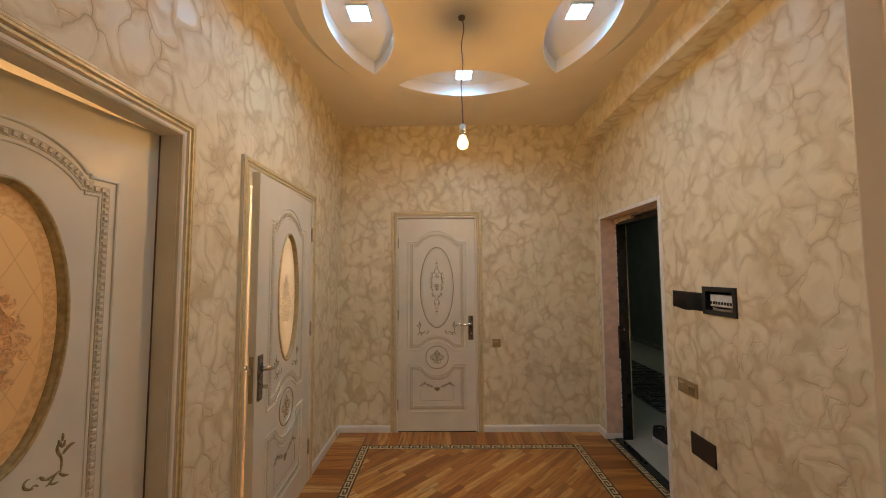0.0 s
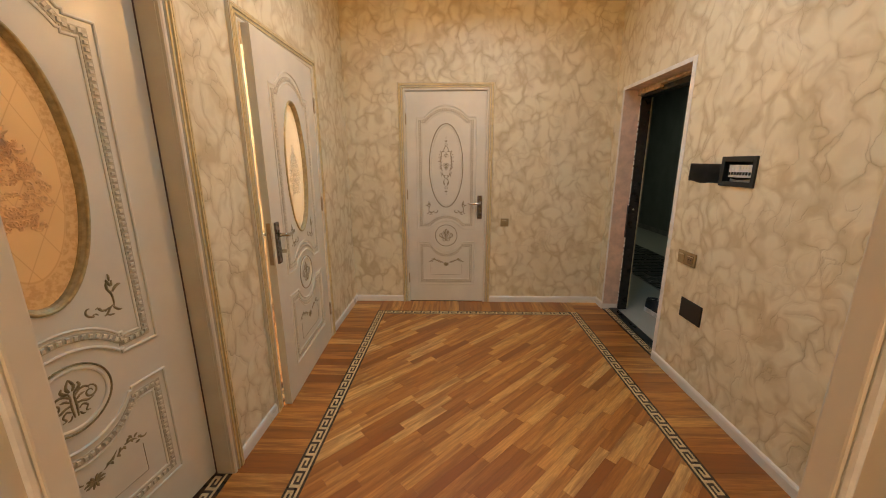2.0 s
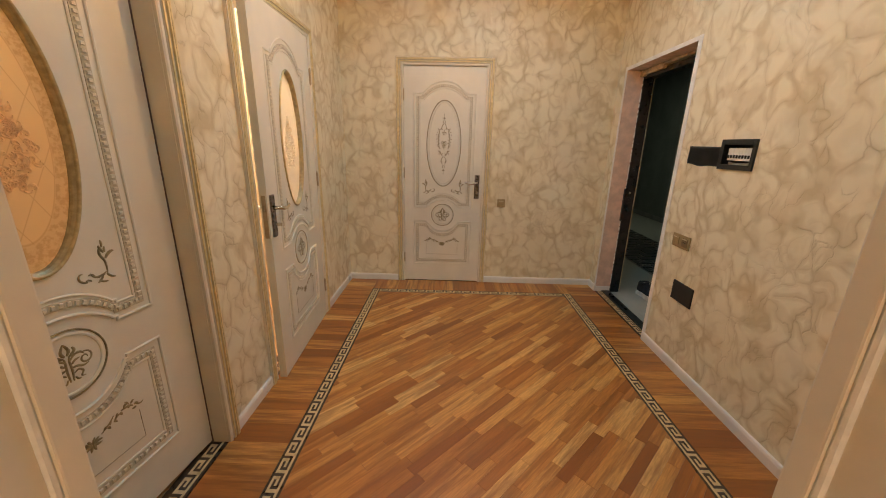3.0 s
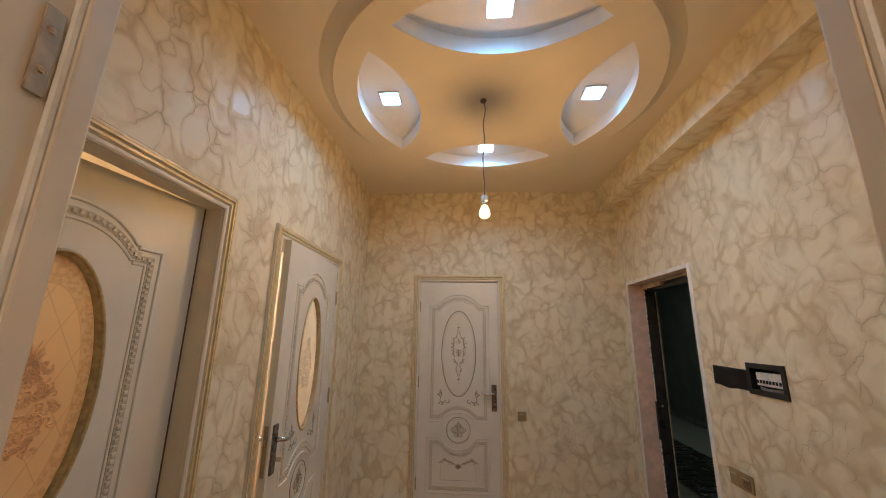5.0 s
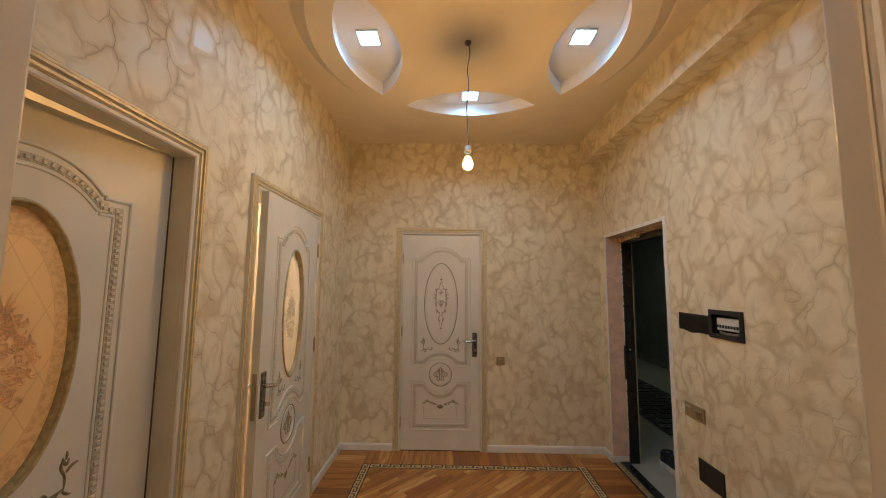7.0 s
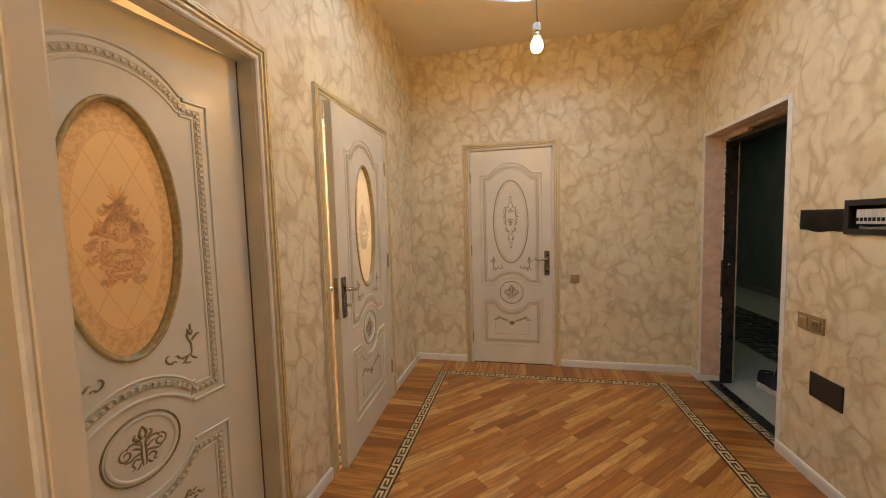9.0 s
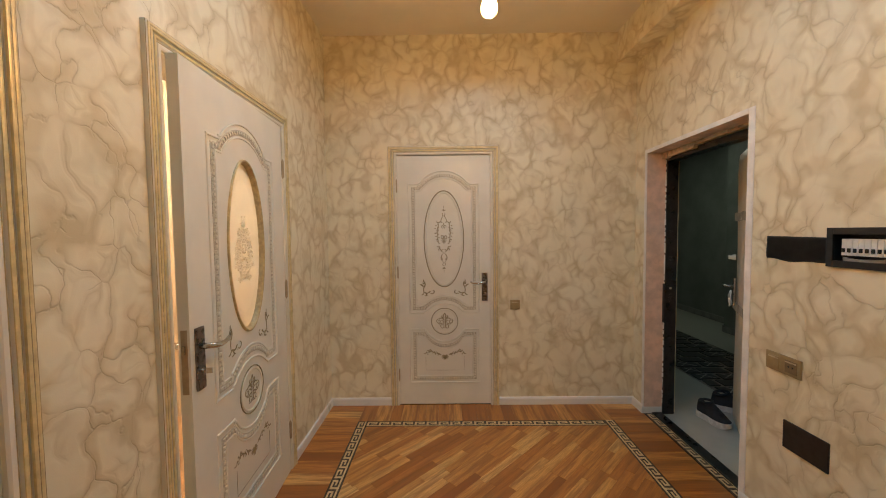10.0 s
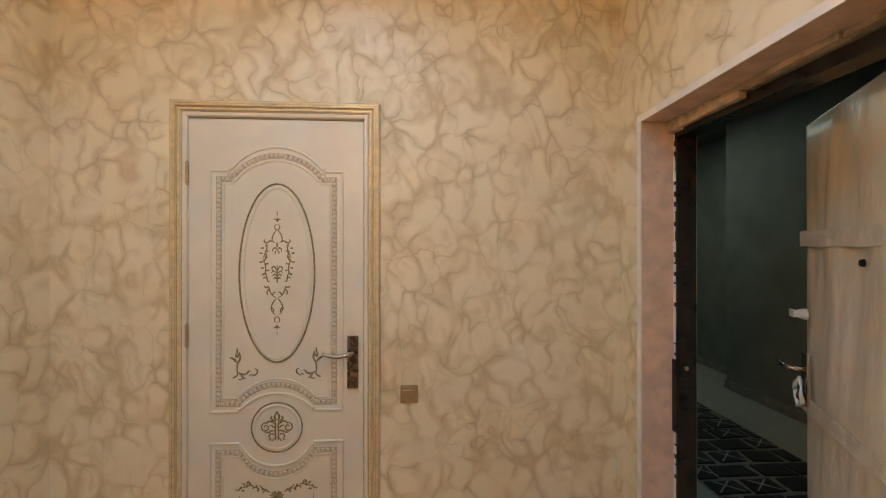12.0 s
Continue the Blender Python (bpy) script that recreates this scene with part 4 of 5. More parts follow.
FX0, FX1 = REV + 0.0005, REV + 0.084
ef = thing("entrance_door_frame", pose(0, 0, 0), "black steel entrance door frame with lock holes", "door frame")
bm = fresh()
box(bm, FX0, ENB - 0.030, 0, FX1, ENB - 0.0005, 1.985, 0.003)
up = part("lock_post", bm, M_BLACK, ef)
bm = fresh()
box(bm, FX0, ENA + 0.0005, 0, FX1, ENA + 0.06, 1.985, 0.003)
part("hinge_post", bm, M_BLACK, ef)
bm = fresh()
box(bm, FX0, ENA + 0.061, 1.945, FX1, ENB - 0.031, 1.985, 0.003)
part("head_bar", bm, M_BLACK, ef)
bm = fresh()
box(bm, FX0 - 0.078, ENA + 0.0125, -0.010, FX0 - 0.006, ENB - 0.0125, 0.010, 0.003)
part("threshold", bm, M_BLACK, ef, "worn black steel threshold")
bm = fresh()
box(bm, FX0 - 0.012, ENB - 0.040, 0.72, FX0 - 0.0004, ENB - 0.0125, 1.02, 0.002)
part("strike_cover", bm, M_BLACK, up)
bm = fresh()
tube(bm, [Vector((FX0 + 0.035, ENB - 0.0302, 0.985)), Vector((FX0 + 0.035, ENB - 0.036, 0.985))], [0.011, 0.009], 14)
part("bolt", bm, M_CHROME, up, "bright round bolt head")
for z in (0.94, 0.915, 0.89, 1.18, 1.20, 1.22, 0.60, 1.42):
    bm = fresh()
    box(bm, FX0 + 0.024, ENB - 0.0325, z - 0.006, FX0 + 0.048, ENB - 0.0302, z + 0.006, 0.001)
    part("lock_slot", bm, M_BLACKP, up)
bm = fresh()
rnd = random.Random(4)
y = ENA + 0.02
while y < ENB - 0.06:
    L = rnd.uniform(0.10, 0.30)
    thick = 0.045 if y > 3.16 else 0.018
    box(bm, REV - rnd.uniform(0.022, 0.034), y, ENZ - rnd.uniform(0.9, 1.2) * thick - 0.010, REV - 0.0004, min(y + L, ENB - 0.014), ENZ - 0.0122, 0.002)
    y += L + 0.002
part("head_filler", bm, M_FILLER, t, "rough beige filler strip under the head")
# torn mounting foam between frame and plaster
bm = fresh()
rnd = random.Random(3)
for k in range(46):
    z = 0.08 + k * 0.042
    w = rnd.uniform(0.004, 0.012)
    box(bm, FX0 - w * 0.6, ENB - 0.0125 - w, z, FX0 + 0.0, ENB - 0.0122, z + rnd.uniform(0.02, 0.045), 0.0015)
part("foam_seam", bm, M_CORNER, t, "torn pale filler seam")

# leaf of the entrance door, swung out and wrapped
LWID, LH = 0.872, 1.955
el = thing("entrance_door", pose(FX1 - 0.005, ENA + 0.040, 0.016, 0, 0, 90 - 30.5), "open steel entrance door wrapped in dusty creased film", "door")
bm = fresh()
box(bm, 0, 0, 0, LWID, 0.06, LH, 0.004)
core = part("core", bm, M_BLACK, el, "black steel door edge")
bm = fresh()
nx, nz = 40, 80
grid = {}
for i in range(nx + 1):
    for j in range(nz + 1):
        x, z = LWID * (0.006 + 0.988 * i / nx), LH * (0.004 + 0.992 * j / nz)
        puff = 0.012 * noise.noise(Vector((x * 7, 1.3, z * 1.6))) + 0.007 * noise.noise(Vector((x * 22 + z * 2, 4.0, z * 3))) + 0.010
        edge = min(1, min(i, nx - i) / 2, min(j, nz - j) / 2)
        grid[i, j] = bm.verts.new((x, 0.0602 + 0.002 + max(0.0, puff) * edge, z))
for i in range(nx):
    for j in range(nz):
        bm.faces.new((grid[i, j], grid[i + 1, j], grid[i + 1, j + 1], grid[i, j + 1]))
part("film", bm, M_FILM, el, "dusty translucent protective film", smooth=True)
for z in (0.86, 1.50):
    bm = fresh()
    for i in range(24):
        x0, x1 = LWID * i / 24, LWID * (i + 1) / 24
        w0, w1 = (0.003 * math.sin(i * 0.9), 0.003 * math.sin((i + 1) * 0.9))
        vs = [bm.verts.new(v) for v in ((x0, 0.079 + w0 / 3, z - 0.03 + w0), (x1, 0.079 + w1 / 3, z - 0.03 + w1), (x1, 0.079 + w1 / 3, z + 0.03 + w1), (x0, 0.079 + w0 / 3, z + 0.03 + w0))]
        bm.faces.new(vs)
    bmesh.ops.remove_doubles(bm, verts=bm.verts, dist=0.0002)
    bmesh.ops.solidify(bm, geom=bm.faces[:], thickness=0.0015)
    part("tape_band", bm, M_TAPE, el, "band of packing tape")
bm = fresh()
box(bm, LWID - 0.085, 0.076, 0.86, LWID - 0.035, 0.090, 1.06, 0.005)
hp = part("handle_plate", bm, M_CHROME, el, "steel handle plate half wrapped in film")
bm = fresh()
tube(bm, [Vector((LWID - 0.06, 0.088, 1.0)), Vector((LWID - 0.06, 0.125, 1.0)), Vector((LWID - 0.045, 0.138, 1.0)), Vector((LWID + 0.0, 0.138, 0.998)), Vector((LWID + 0.05, 0.136, 1.002))], [0.011, 0.011, 0.011, 0.010, 0.008], 10)
part("lever", bm, M_CHROME, hp, "steel lever", smooth=True)
bm = fresh()
rnd = random.Random(8)
loop = [Vector((LWID - 0.06 + 0.028 * math.cos(a) + rnd.uniform(-.004, .004), 0.10 + rnd.uniform(0, .01), 0.91 + 0.055 * math.sin(a))) for a in [k * math.pi / 6 for k in range(13)]]
tube(bm, loop, [0.006 + 0.003 * math.sin(k * 2.1) for k in range(13)], 8)
part("film_scrap", bm, M_WHITEP, hp, "crumpled white film scrap", smooth=True)
bm = fresh()
tube(bm, [Vector((LWID - 0.05, 0.078, 1.21)), Vector((LWID - 0.05, 0.092, 1.21)), Vector((LWID - 0.05, 0.112, 1.21))], [0.022, 0.020, 0.012], 14)
box(bm, LWID - 0.056, 0.110, 1.195, LWID - 0.010, 0.118, 1.225, 0.003)
part("thumb_turn", bm, M_WHITEP, el, "pale lock turn", smooth=False)
bm = fresh()
tube(bm, [Vector((LWID / 2, 0.078, 1.42)), Vector((LWID / 2, 0.086, 1.42))], [0.012, 0.010], 14)
part("peephole", bm, M_BLACK, el, "dark peephole")

# landing: skirting, a jog in its wall, a runner of black stone and the shoes
bm = fresh()
box(bm, 4.01, 1.2, 0, 4.3599, 5.84, 2.83)
setting("wall_landing_jog", bm, M_LANDW, "grey-green painted jog of the landing wall", "wall")
bm = fresh()
box(bm, 3.995, 1.2, 0, 4.0099, 5.84, 0.09, 0.003)
box(bm, 3.995, 5.8401, 0, 4.344, 5.855, 0.09, 0.003)
box(bm, 4.345, 5.8552, 0, 4.3598, 8.4, 0.09, 0.003)
setting("baseboard_landing", bm, M_LANDS, "grey stone skirting of the landing", "skirting")
runner = thing("stone_runner", pose(2.52, 1.4, 0.0), "runner of broken black stones in grey joints", "paving")
bm = fresh()
box(bm, 0, 0, -0.003, 0.90, 6.6, 0.004)
bed = part("bed", bm, M_JOINT, runner, "grey joint bed")
rnd = random.Random(11)
y, row = 0.03, 0
while y < 6.5:
    x, d = 0.02 - (row % 2) * 0.12, 0.155
    while x < 0.88:
        w = rnd.uniform(0.22, 0.30)
        x0, x1 = max(0.015, x), min(0.885, x + w - 0.028)
        if x1 - x0 > 0.05:
            j = [rnd.uniform(-0.012, 0.012) for _ in range(8)]
            bm = fresh()
            lo = [bm.verts.new((x0 + j[0], y + j[1], 0.004)), bm.verts.new((x1 + j[2], y + j[3], 0.004)), bm.verts.new((x1 + j[4], y + d - 0.025 + j[5], 0.004)), bm.verts.new((x0 + j[6], y + d - 0.025 + j[7], 0.004))]
            c = sum((v.co for v in lo), Vector()) / 4
            hi = [bm.verts.new(((v.co.x - c.x) * 0.95 + c.x, (v.co.y - c.y) * 0.93 + c.y, 0.012)) for v in lo]
            bm.faces.new(hi)
            for k in range(4):
                bm.faces.new((lo[k], lo[(k + 1) % 4], hi[(k + 1) % 4], hi[k]))
            st = part("stone", bm, M_STONE, runner)
            if rnd.random() < 0.45:
                bm = fresh()
                for sgn in (1, -1):
                    a = rnd.uniform(0.3, 0.7)
                    p, q = Vector((c.x - 0.08 * sgn, c.y - 0.05)), Vector((c.x + 0.09 * a * sgn, c.y + 0.05))
                    nrm = Vector((-(q - p).y, (q - p).x)).normalized() * 0.004
                    box_pts = [(p.x + nrm.x, p.y + nrm.y), (p.x - nrm.x, p.y - nrm.y), (q.x - nrm.x, q.y - nrm.y), (q.x + nrm.x, q.y + nrm.y)]
                    l2 = [bm.verts.new((*v, 0.0122)) for v in box_pts]
                    h2 = [bm.verts.new((*v, 0.0142)) for v in box_pts]
                    bm.faces.new(h2)
                    for k in range(4):
                        bm.faces.new((l2[k], l2[(k + 1) % 4], h2[(k + 1) % 4], h2[k]))
                part("streak", bm, M_STREAK, st)
        x += w
    y += d
    row += 1


def sneaker(m, label):
    """Low knit trainer with a thick pale sole; toe towards -y."""
    t = thing("shoe", m, label, "shoe", "pair of black trainers")
    def half(v):
        return 0.030 + 0.016 * math.sin(math.pi * min(1, max(0, (v - 0.02) / 0.60)) ** 0.9) - 0.012 * max(0, (v - 0.75) / 0.25)
    bm = fresh()
    n, rings = 22, []
    for i in range(n + 1):
        v = i / n
        y = -0.28 * (1 - v)
        tip = min(1, math.sqrt(max(0, min(v / 0.09, 1))) ) * min(1, math.sqrt(max(0, min((1 - v) / 0.07, 1))))
        w = max(0.004, half(v) * tip)
        top = 0.045 + 0.055 * max(0, min(1, (v - 0.12) / 0.40)) ** 1.1 - 0.012 * math.exp(-((v - 0.72) / 0.12) ** 2)
        top = 0.028 + (top - 0.028) * tip
        ring = []
        for k in range(13):
            a = math.pi * k / 12
            ring.append(bm.verts.new((w * math.cos(a) * (0.96 if 0 < k < 12 else 1), y, 0.026 + (top - 0.026) * math.sin(a) ** 0.75)))
        rings.append(ring)
    for a, b in zip(rings, rings[1:]):
        for k in range(12):
            bm.faces.new((a[k], a[k + 1], b[k + 1], b[k]))
    bm.faces.new(rings[0])
    bm.faces.new(rings[-1])
    part("upper", bm, M_SHOE, t, "black knit upper", smooth=True)
    bm = fresh()
    outline = []
    for i in range(n + 1):
        v = i / n
        tip = min(1, math.sqrt(max(0, min(v / 0.09, 1)))) * min(1, math.sqrt(max(0, min((1 - v) / 0.07, 1))))
        outline.append((max(0.006, (half(v) + 0.005) * tip), -0.285 * (1 - v) + 0.004, 0.012 * max(0, 1 - v / 0.22) ** 2))
    loop = [(x, y, l) for x, y, l in outline] + [(-x, y, l) for x, y, l in reversed(outline)]
    lo = [bm.verts.new((x, y, l)) for x, y, l in loop]
    hi = [bm.verts.new((x, y, 0.030 + l * 0.4)) for x, y, l in loop]
    bm.faces.new(lo)
    bm.faces.new(hi)
    for k in range(len(loop)):
        bm.faces.new((lo[k], lo[(k + 1) % len(loop)], hi[(k + 1) % len(loop)], hi[k]))
    part("sole", bm, M_SOLE, t, "pale rubber sole")
    bm = fresh()
    ring_pts = [Vector((0.028 * math.cos(a), -0.075 + 0.055 * math.sin(a), 0.094 + 0.010 * math.sin(a + 2.6))) for a in [k * math.pi / 8 for k in range(17)]]
    tube(bm, ring_pts, 0.007, 8, False)
    part("collar", bm, M_SHOE, t, "padded collar", smooth=True)
    for k in range(5):
        bm = fresh()
        y = -0.145 - 0.021 * k
        z = 0.092 - 0.0085 * k
        tube(bm, [Vector((-0.024, y, z - 0.010)), Vector((-0.010, y - 0.004, z + 0.001)), Vector((0.010, y + 0.004, z + 0.001)), Vector((0.024, y, z - 0.010))], 0.003, 6)
        part("lace", bm, M_SHOE, t)
    return t


sneaker(pose(2.085, 3.60, -0.004, 0, 0, 16) @ Matrix.Diagonal((1.05, 0.92, 1.4, 1)), "black knit trainer with a pale sole on the landing tiles")
sneaker(pose(2.26, 3.70, -0.004, 0, 0, 62) @ Matrix.Diagonal((1.05, 0.92, 1.4, 1)), "black trainer turned aside, beside its fellow by the door")


# ---- wall fittings ----
def wall_plate(name, m, w, h, gangs, label):
    """Champagne switch or socket plate; local x along the wall, z up, front to -y."""
    t = thing(name, m, label, name.split("_")[-1])
    bm = fresh()
    box(bm, -w / 2, -0.009, -h / 2, w / 2, 0.0, h / 2, 0.003)
    part("plate", bm, M_BRASSP, t, "champagne plastic frame")
    g = w / len(gangs)
    for k, kind in enumerate(gangs):
        cx = -w / 2 + g * (k + 0.5)
        bm = fresh()
        box(bm, cx - 0.028, -0.0125, -0.028, cx + 0.028, -0.0092, 0.028, 0.0015)
        ins = part("rocker" if kind == "switch" else "socket_insert", bm, M_BRASSP if kind == "switch" else M_BRASSD, t)
        if kind == "switch":
            bm = fresh()
            box(bm, cx - 0.026, -0.0145, 0.017, cx + 0.026, -0.0127, 0.023, 0.0006)
            part("label_bar", bm, M_CHAMP, ins, "pale strip")
        else:
            for x, z in ((-0.0095, 0), (0.0095, 0)):
                bm = fresh()
                tube(bm, [Vector((cx + x, -0.0126, z)), Vector((cx + x, -0.0134, z))], 0.004, 10)
                part("socket_hole", bm, M_BLACKP, ins)
            bm = fresh()
            box(bm, cx - 0.026, -0.0145, 0.017, cx + 0.026, -0.0127, 0.023, 0.0006)
            part("label_bar", bm, M_CHAMP, ins, "pale strip")
    return t


wall_plate("light_switch", pose(0.702, YB, 0.832), 0.078, 0.078, ["switch"], "champagne single light switch beside the closed door")
EAST = pose(0, 0, 0, 0, 0, -90)       # local x runs towards the start of the walk
wall_plate("wall_socket", pose(XR, 2.461, 0.816) @ EAST, 0.170, 0.084, ["switch", "socket"], "champagne double plate with switch and socket")
iv = thing("intercom_box", pose(XR, 2.352, 0.505) @ EAST, "plain black flush box, empty, low on the wall", "box")
bm = fresh()
box(bm, -0.098, -0.008, -0.063, 0.098, 0.0, 0.063, 0.003)
part("cover", bm, M_BLACKP, iv)

cb = thing("breaker_box", pose(XR, 2.174, 1.355) @ EAST, "open black breaker box with a row of white breakers", "fuse box")
w, h, d = 0.118, 0.077, 0.010
bm = fresh()
for x0, z0, x1, z1 in ((-w, -h, -w + 0.024, h), (w - 0.022, -h, w, h), (-w + 0.024, -h, w - 0.022, -h + 0.026), (-w + 0.024, h - 0.026, w - 0.022, h)):
    box(bm, x0, -d, z0, x1, 0.0, z1, 0.0015)
part("surround", bm, M_BLACKP, cb, "black plastic surround")
bm = fresh()
w2, z0, z1 = 0.1005, -0.0615, 0.0615
box(bm, -w2, 0.060, z0, w2, 0.066, z1)
for x0, za, x1, zb in ((-w2, z0, -w2 + 0.004, z1), (w2 - 0.004, z0, w2, z1), (-w2 + 0.004, z0, w2 - 0.004, z0 + 0.004), (-w2 + 0.004, z1 - 0.004, w2 - 0.004, z1)):
    box(bm, x0, 0.0005, za, x1, 0.0598, zb)
part("tray", bm, M_BLACKP, cb, "black recessed tray")
bm = fresh()
box(bm, -0.088, 0.040, -0.006, 0.088, 0.0595, 0.010)
part("rail", bm, M_CHROME, cb, "steel mounting rail")
for k in range(8):
    x = -0.076 + k * 0.0195
    bm = fresh()
    box(bm, x, 0.006, -0.030, x + 0.0180, 0.0398, 0.034, 0.001)
    br = part("breaker", bm, M_WHITEP, cb, "white breaker")
    bm = fresh()
    box(bm, x + 0.0045, 0.000, -0.018, x + 0.0135, 0.0058, -0.002, 0.0015)
    part("toggle", bm, M_BLACKP, br, "black toggle")
bm = fresh()
for k in range(3):
    tube(bm, [Vector((-0.09, 0.03, -0.040 - 0.005 * k)), Vector((-0.03, 0.02, -0.046 - 0.003 * k)), Vector((0.04, 0.024, -0.042 - 0.004 * k)), Vector((0.085, 0.03, -0.036 - 0.006 * k))], 0.0026, 6)
part("wiring", bm, M_STREAK, cb, "grey wires under the breakers", smooth=True)
tp = thing("tape_strip", pose(XR, 2.428, 1.345) @ EAST, "strip of shiny black tape over a wall chase", "tape")
bm = fresh()
nx = 28
rows = []
for i in range(nx + 1):
    u = i / nx
    x = -0.138 + 0.272 * u
    top, bot = 0.052 - 0.004 * u, -0.052 - 0.008 * math.sin(u * 3) + 0.003 * math.sin(u * 11)
    rows.append([bm.verts.new((x, -(0.002 + 0.006 * math.sin(math.pi * v) * (0.5 + noise.noise(Vector((x * 9, v * 2, 0))))), bot + (top - bot) * v)) for v in [k / 8 for k in range(9)]])
for a, b in zip(rows, rows[1:]):
    for k in range(8):
        bm.faces.new((a[k], b[k], b[k + 1], a[k + 1]))
bmesh.ops.solidify(bm, geom=bm.faces[:], thickness=0.001)
part("tape", bm, M_BLACKP, tp, smooth=True)

# ---- lamps ----
HX, HY, BZ = 0.304, 2.150, 2.302
pl = thing("pendant_bulb", pose(HX, HY, 0), "bare lit bulb hanging on a twisted cable", "lamp")
bm = fresh()
pts = []
for k in range(40):
    u = k / 39
    z = ZD - 0.004 - u * (ZD - BZ - 0.03)
    wob = 0.010 * math.sin(u * 17) * (1 - u) ** 1.5 + 0.004 * math.sin(u * 7)
    pts.append(Vector((wob, 0.004 * math.sin(u * 11), z)))
tube(bm, pts, 0.0032, 8)
part("cable", bm, M_CABLE, pl, "brown twisted cable", smooth=True)
bm = fresh()
tube(bm, [Vector((0, 0, ZD)), Vector((0, 0, ZD - 0.012)), Vector((0, 0, ZD - 0.018))], [0.020, 0.018, 0.008], 14)
part("ceiling_hook", bm, M_CABLE, pl, "dark cable outlet")
bm = fresh()
tube(bm, [Vector((0, 0, BZ + 0.024)), Vector((0, 0, BZ + 0.018)), Vector((0, 0, BZ - 0.004)), Vector((0, 0, BZ - 0.014))], [0.008, 0.017, 0.0185, 0.0185], 18)
part("lamp_holder", bm, M_WHITEP, pl, "white lamp holder", smooth=True)
bm = fresh()
prof = [(0.0135, -0.0145), (0.0140, -0.030), (0.0150, -0.040)]
tube(bm, [Vector((0, 0, BZ + z)) for _, z in prof], [r for r, _ in prof], 24)
part("screw_cap", bm, M_CHROME, pl, "bright screw cap", smooth=True)
bm = fresh()
prof = [(0.0150, -0.0405), (0.0185, -0.050), (0.0250, -0.062), (0.0292, -0.075), (0.0300, -0.086), (0.0275, -0.099), (0.0195, -0.109), (0.0080, -0.114)]
tube(bm, [Vector((0, 0, BZ + z)) for _, z in prof], [r for r, _ in prof], 24)
globe = part("bulb", bm, M_BULB, pl, "clear glowing bulb glass", smooth=True)
bm = fresh()
prof = [(0.003, -0.066), (0.010, -0.072), (0.0125, -0.084), (0.010, -0.096), (0.003, -0.101)]
tube(bm, [Vector((0, 0, BZ + z)) for _, z in prof], [r for r, _ in prof], 16)
part("filament", bm, M_FILAMENT, globe, "white-hot filament cage", smooth=True)
spots = [(CX, CY - 0.645), (CX - 0.645, CY), (CX + 0.632, CY), (CX, CY + 0.665)]
for x, y in spots:
    dl = thing("recessed_downlight", pose(x, y, ZL), "square cool white LED light in its ceiling recess", "lamp", "ceiling rose lights")
    bm = fresh()
    box(bm, -0.066, -0.066, -0.012, 0.066, 0.066, 0.0, 0.004)
    part("frame", bm, M_WHITEP, dl)
    bm = fresh()
    box(bm, -0.056, -0.056, -0.0165, 0.056, 0.056, -0.0122, 0.001)
    part("diffuser", bm, M_LED, dl, "glowing square diffuser")
    lamp = bpy.data.lights.new("downlight_beam", "AREA")
    lamp.size, lamp.energy, lamp.spread, lamp.color = 0.10, SPOT_WATTS, radians(152), (0.31, 0.69, 1.0)
    beam_ob = new("downlight_beam", lamp)
    beam_ob.parent = dl
    beam_ob.matrix_basis = pose(0, 0, -0.0185)

# ---- parquet ----
BW = 0.076
BX0, BX1, BY0, BY1 = -0.537, 1.397, 0.90, 3.508     # outer edges of the key border


def clip(poly, axis, lim, keep_less):
    out = []
    for i in range(len(poly)):
        p, q = poly[i], poly[(i + 1) % len(poly)]
        a, b = (p[axis] <= lim) == keep_less, (q[axis] <= lim) == keep_less
        if a:
            out.append(p)
        if a != b:
            f = (lim - p[axis]) / (q[axis] - p[axis])
            out.append((p[0] + f * (q[0] - p[0]), p[1] + f * (q[1] - p[1])))
    return out


def prism_mesh(name, poly, mat, top=0.0, low=-0.014, inset=0.0004):
    c = (sum(p[0] for p in poly) / len(poly), sum(p[1] for p in poly) / len(poly))
    n = len(poly)
    v = [(x, y, low) for x, y in poly] + [(x, y, top - 0.0008) for x, y in poly]
    for x, y in poly:
        dx, dy = c[0] - x, c[1] - y
        l = max(1e-6, math.hypot(dx, dy))
        v.append((x + dx / l * inset * 1.5, y + dy / l * inset * 1.5, top))
    f = [tuple(range(2 * n, 3 * n))]
    for k in range(n):
        j = (k + 1) % n
        f += [(k, j, n + j, n + k), (n + k, n + j, 2 * n + j, 2 * n + k)]
    me = bpy.data.meshes.new(name)
    me.from_pydata(v, [], f)
    me.materials.append(mat)
    return me


def piece(name, me, parent, m):
    ob = new(name, me)
    ob.parent = parent
    ob.matrix_basis = m
    return ob


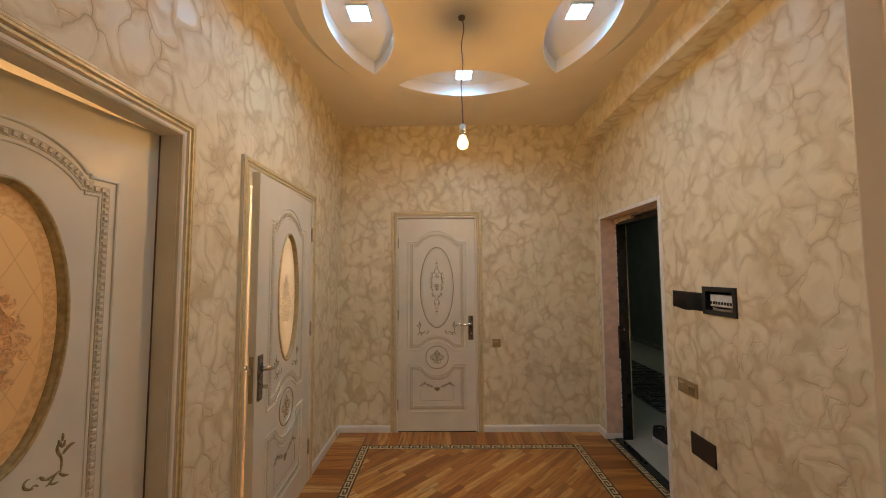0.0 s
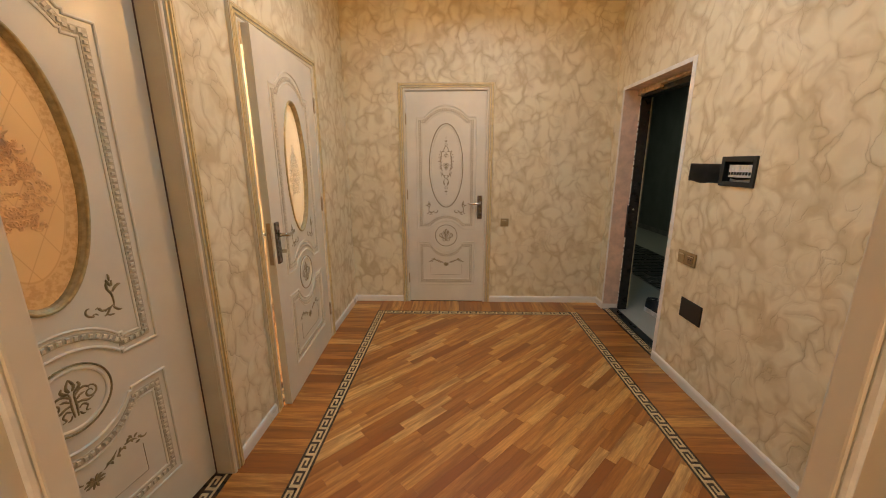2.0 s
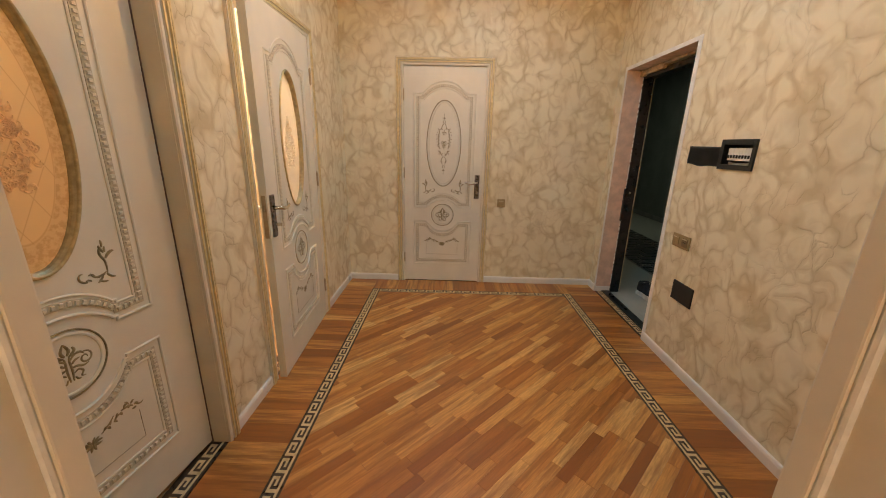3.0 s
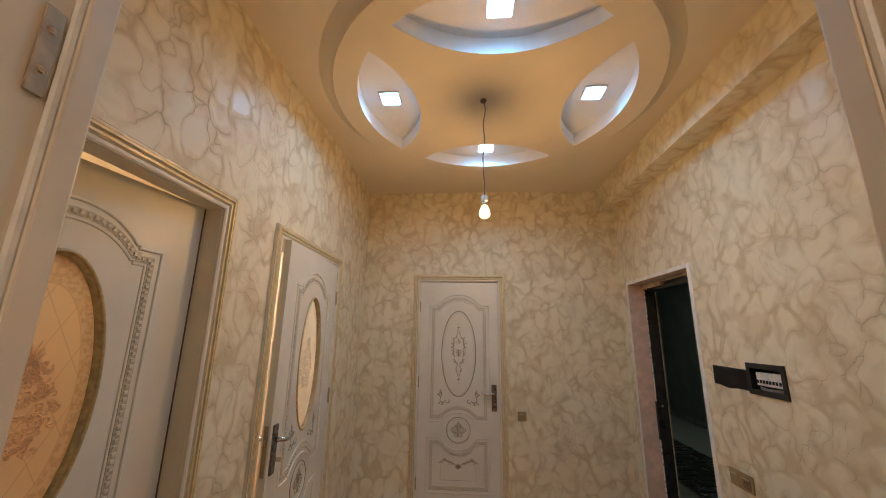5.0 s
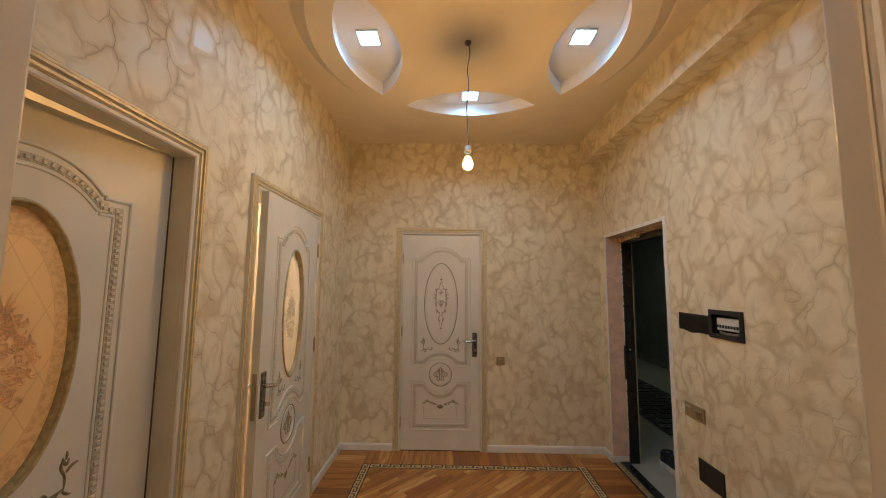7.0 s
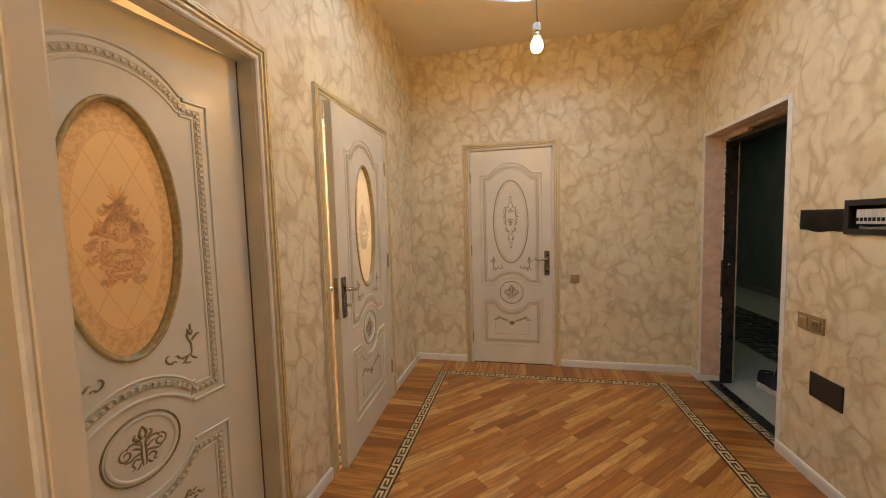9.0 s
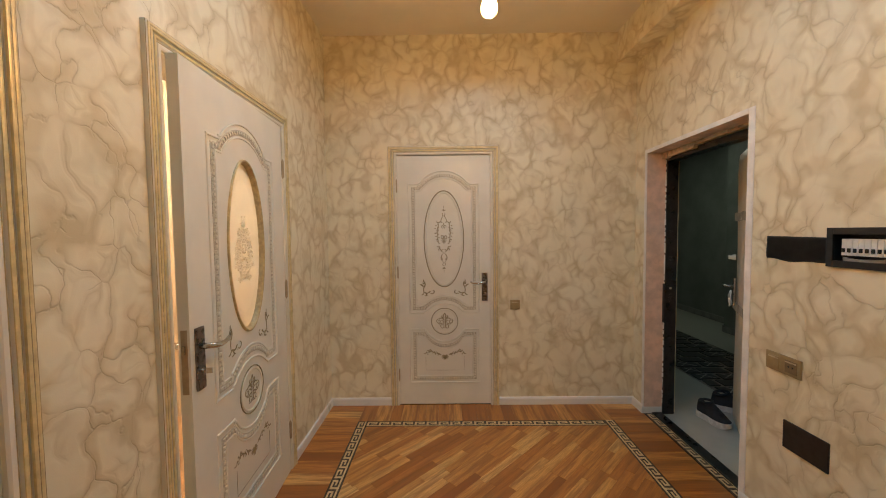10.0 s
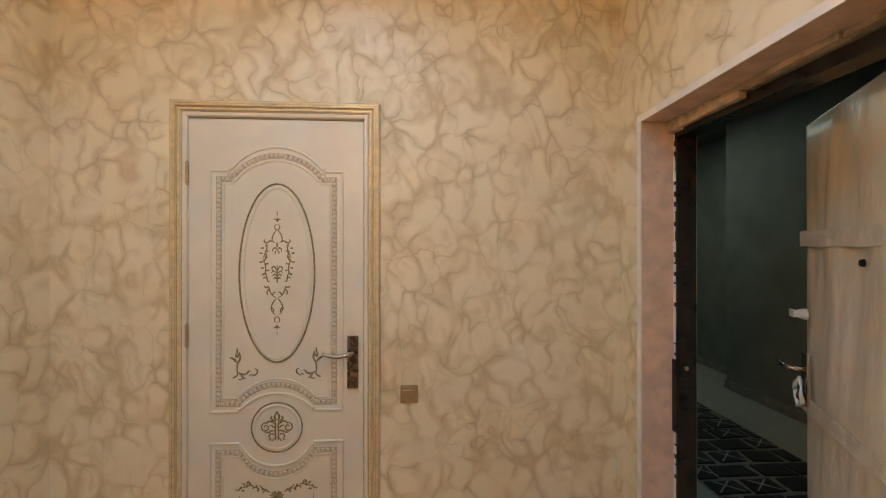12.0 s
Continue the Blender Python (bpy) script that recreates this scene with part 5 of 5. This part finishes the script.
PL, PW, GAP = 0.37, 0.052, 0.0003
rnd = random.Random(21)
full = prism_mesh("plank", [(-PL / 2 + GAP, -PW / 2 + GAP), (PL / 2 - GAP, -PW / 2 + GAP), (PL / 2 - GAP, PW / 2 - GAP), (-PL / 2 + GAP, PW / 2 - GAP)], M_PLANK)
ix0, ix1, iy0, iy1 = BX0 + BW, BX1 - BW, BY0 + BW, BY1 - BW
c45 = math.sqrt(0.5)
for r in range(-60, 61):
    shift = rnd.uniform(0, PL)
    for k in range(-12, 13):
        lx, ly = k * PL + shift, r * PW
        x, y = 0.43 + (lx - ly) * c45, 2.2 + (lx + ly) * c45
        if not (ix0 - 0.3 < x < ix1 + 0.3 and iy0 - 0.3 < y < iy1 + 0.3):
            continue
        quad = [(-PL / 2 + GAP, -PW / 2 + GAP), (PL / 2 - GAP, -PW / 2 + GAP), (PL / 2 - GAP, PW / 2 - GAP), (-PL / 2 + GAP, PW / 2 - GAP)]
        wq = [(x + (a - b) * c45, y + (a + b) * c45) for a, b in quad]
        cl = wq
        for ax, lim, less in ((0, ix0, False), (0, ix1, True), (1, iy0, False), (1, iy1, True)):
            cl = clip(cl, ax, lim, less) if len(cl) > 2 else []
        if len(cl) < 3:
            continue
        m = pose(x, y, 0, 0, 0, 45)
        if all(abs(a[0] - b[0]) + abs(a[1] - b[1]) < 1e-6 for a, b in zip(cl, wq)) and len(cl) == 4:
            me = full
        else:
            loc = [((a - x) * c45 + (b - y) * c45, -(a - x) * c45 + (b - y) * c45) for a, b in cl]
            area = abs(sum(loc[i][0] * loc[(i + 1) % len(loc)][1] - loc[(i + 1) % len(loc)][0] * loc[i][1] for i in range(len(loc)))) / 2
            if area < 0.0002:
                continue
            me = prism_mesh("plank", loc, M_PLANK)
        piece("plank", me, floor, m)


def border_row(x0, x1, y0, y1, along_y):
    """Short planks square to the wall, side by side from one end to the other."""
    a, b = (y0, y1) if along_y else (x0, x1)
    L = (x1 - x0) if along_y else (y1 - y0)
    while a < b - 0.01:
        w = min(rnd.choice((0.085, 0.100, 0.118)), b - a)
        if b - a - w < 0.03:
            w = b - a
        me = prism_mesh("border_plank", [(-L / 2 + GAP, -w / 2 + GAP), (L / 2 - GAP, -w / 2 + GAP), (L / 2 - GAP, w / 2 - GAP), (-L / 2 + GAP, w / 2 - GAP)], M_BORDER)
        if along_y:
            piece("border_plank", me, floor, pose((x0 + x1) / 2, a + w / 2, 0))
        else:
            piece("border_plank", me, floor, pose(a + w / 2, (y0 + y1) / 2, 0, 0, 0, 90))
        a += w


border_row(XL, BX0, YN - 0.02, YB, True)
border_row(BX1, XR, YN - 0.02, YB, True)
border_row(BX0, BX1, BY1, YB, False)
border_row(BX0, BX1, YN - 0.02, BY0, False)

KEY = ("111110", "100010", "101110", "100000", "111111")


def key_meshes(unit, width):
    """One unit of the key border: dark ground and the pale meander laid into it."""
    lo, v, f = -0.014, [], []
    me = prism_mesh("key_tile", [(-unit / 2, -width / 2), (unit / 2, -width / 2), (unit / 2, width / 2), (-unit / 2, width / 2)], M_DARKW, -0.0006)
    cw, edge = unit / 6, width * 0.155
    ch = (width - 2 * edge) / 5
    for j, rowtext in enumerate(KEY):
        i = 0
        while i < 6:
            if rowtext[i] == "1":
                e = i
                while e < 6 and rowtext[e] == "1":
                    e += 1
                x0, x1 = -unit / 2 + i * cw, -unit / 2 + e * cw
                y0 = width / 2 - edge - (j + 1) * ch
                n = len(v)
                v += [(x0, y0, 0.0), (x1, y0, 0.0), (x1, y0 + ch, 0.0), (x0, y0 + ch, 0.0), (x0, y0, -0.002), (x1, y0, -0.002), (x1, y0 + ch, -0.002), (x0, y0 + ch, -0.002)]
                f += [(n, n + 1, n + 2, n + 3)] + [(n + k, n + 4 + k, n + 4 + (k + 1) % 4, n + (k + 1) % 4) for k in range(4)]
                i = e
            else:
                i += 1
    inlay = bpy.data.meshes.new("key_inlay")
    inlay.from_pydata(v, [], f)
    inlay.materials.append(M_MAPLE)
    return me, inlay


def key_row(x0, y0, x1, y1, width, z=0.0, flip=0):
    """Key units in a row along the centre line from one end to the other."""
    L = math.hypot(x1 - x0, y1 - y0)
    n = max(1, round(L / 0.089))
    tile, inlay = key_meshes(L / n, width)
    ang = math.degrees(math.atan2(y1 - y0, x1 - x0))
    for k in range(n):
        u = (k + 0.5) / n
        ob = piece("key_tile", tile, floor, pose(x0 + (x1 - x0) * u, y0 + (y1 - y0) * u, z, 0, 0, ang + flip))
        piece("key_inlay", inlay, ob, Matrix())


h = BW / 2
key_row(BX0 + h, BY0 + BW, BX0 + h, BY1, BW)
key_row(BX1 - h, BY0 + BW, BX1 - h, BY1, BW, 0, 180)
key_row(BX0 + BW, BY1 - h, BX1 - BW, BY1 - h, BW)
key_row(BX0, BY0 + h, BX1, BY0 + h, BW)
key_row(XR + 0.045, ENA + 0.0125, XR + 0.045, ENB - 0.0125, BW, 0.0)
bm = fresh()
box(bm, XR, ENA, -0.1, FX0 - 0.007, ENB, -0.0145)
setting("floor_entrance", bm, M_DARKW, "dark strip under the entrance threshold", "floor")
bm = fresh()
box(bm, FX0 - 0.0055, ENA + 0.0002, -0.1, RW - 0.0505, ENB - 0.0002, -0.004)
setting("floor_sill", bm, M_LANDF, "pale tile in the entrance doorway", "floor")
bm = fresh()
box(bm, LW, D1A, -0.1, XL, D1B, -0.0145)
box(bm, LW, D2A, -0.1, XL, D2B, -0.0145)
setting("floor_doorways", bm, M_DARKW, "dark strips under the side doors", "floor")
key_row(XL - 0.045, D1A + 0.003, XL - 0.045, D1B - 0.003, BW, 0.0)
key_row(XL - 0.045, D2A + 0.003, XL - 0.045, D2B - 0.003, BW, 0.0)
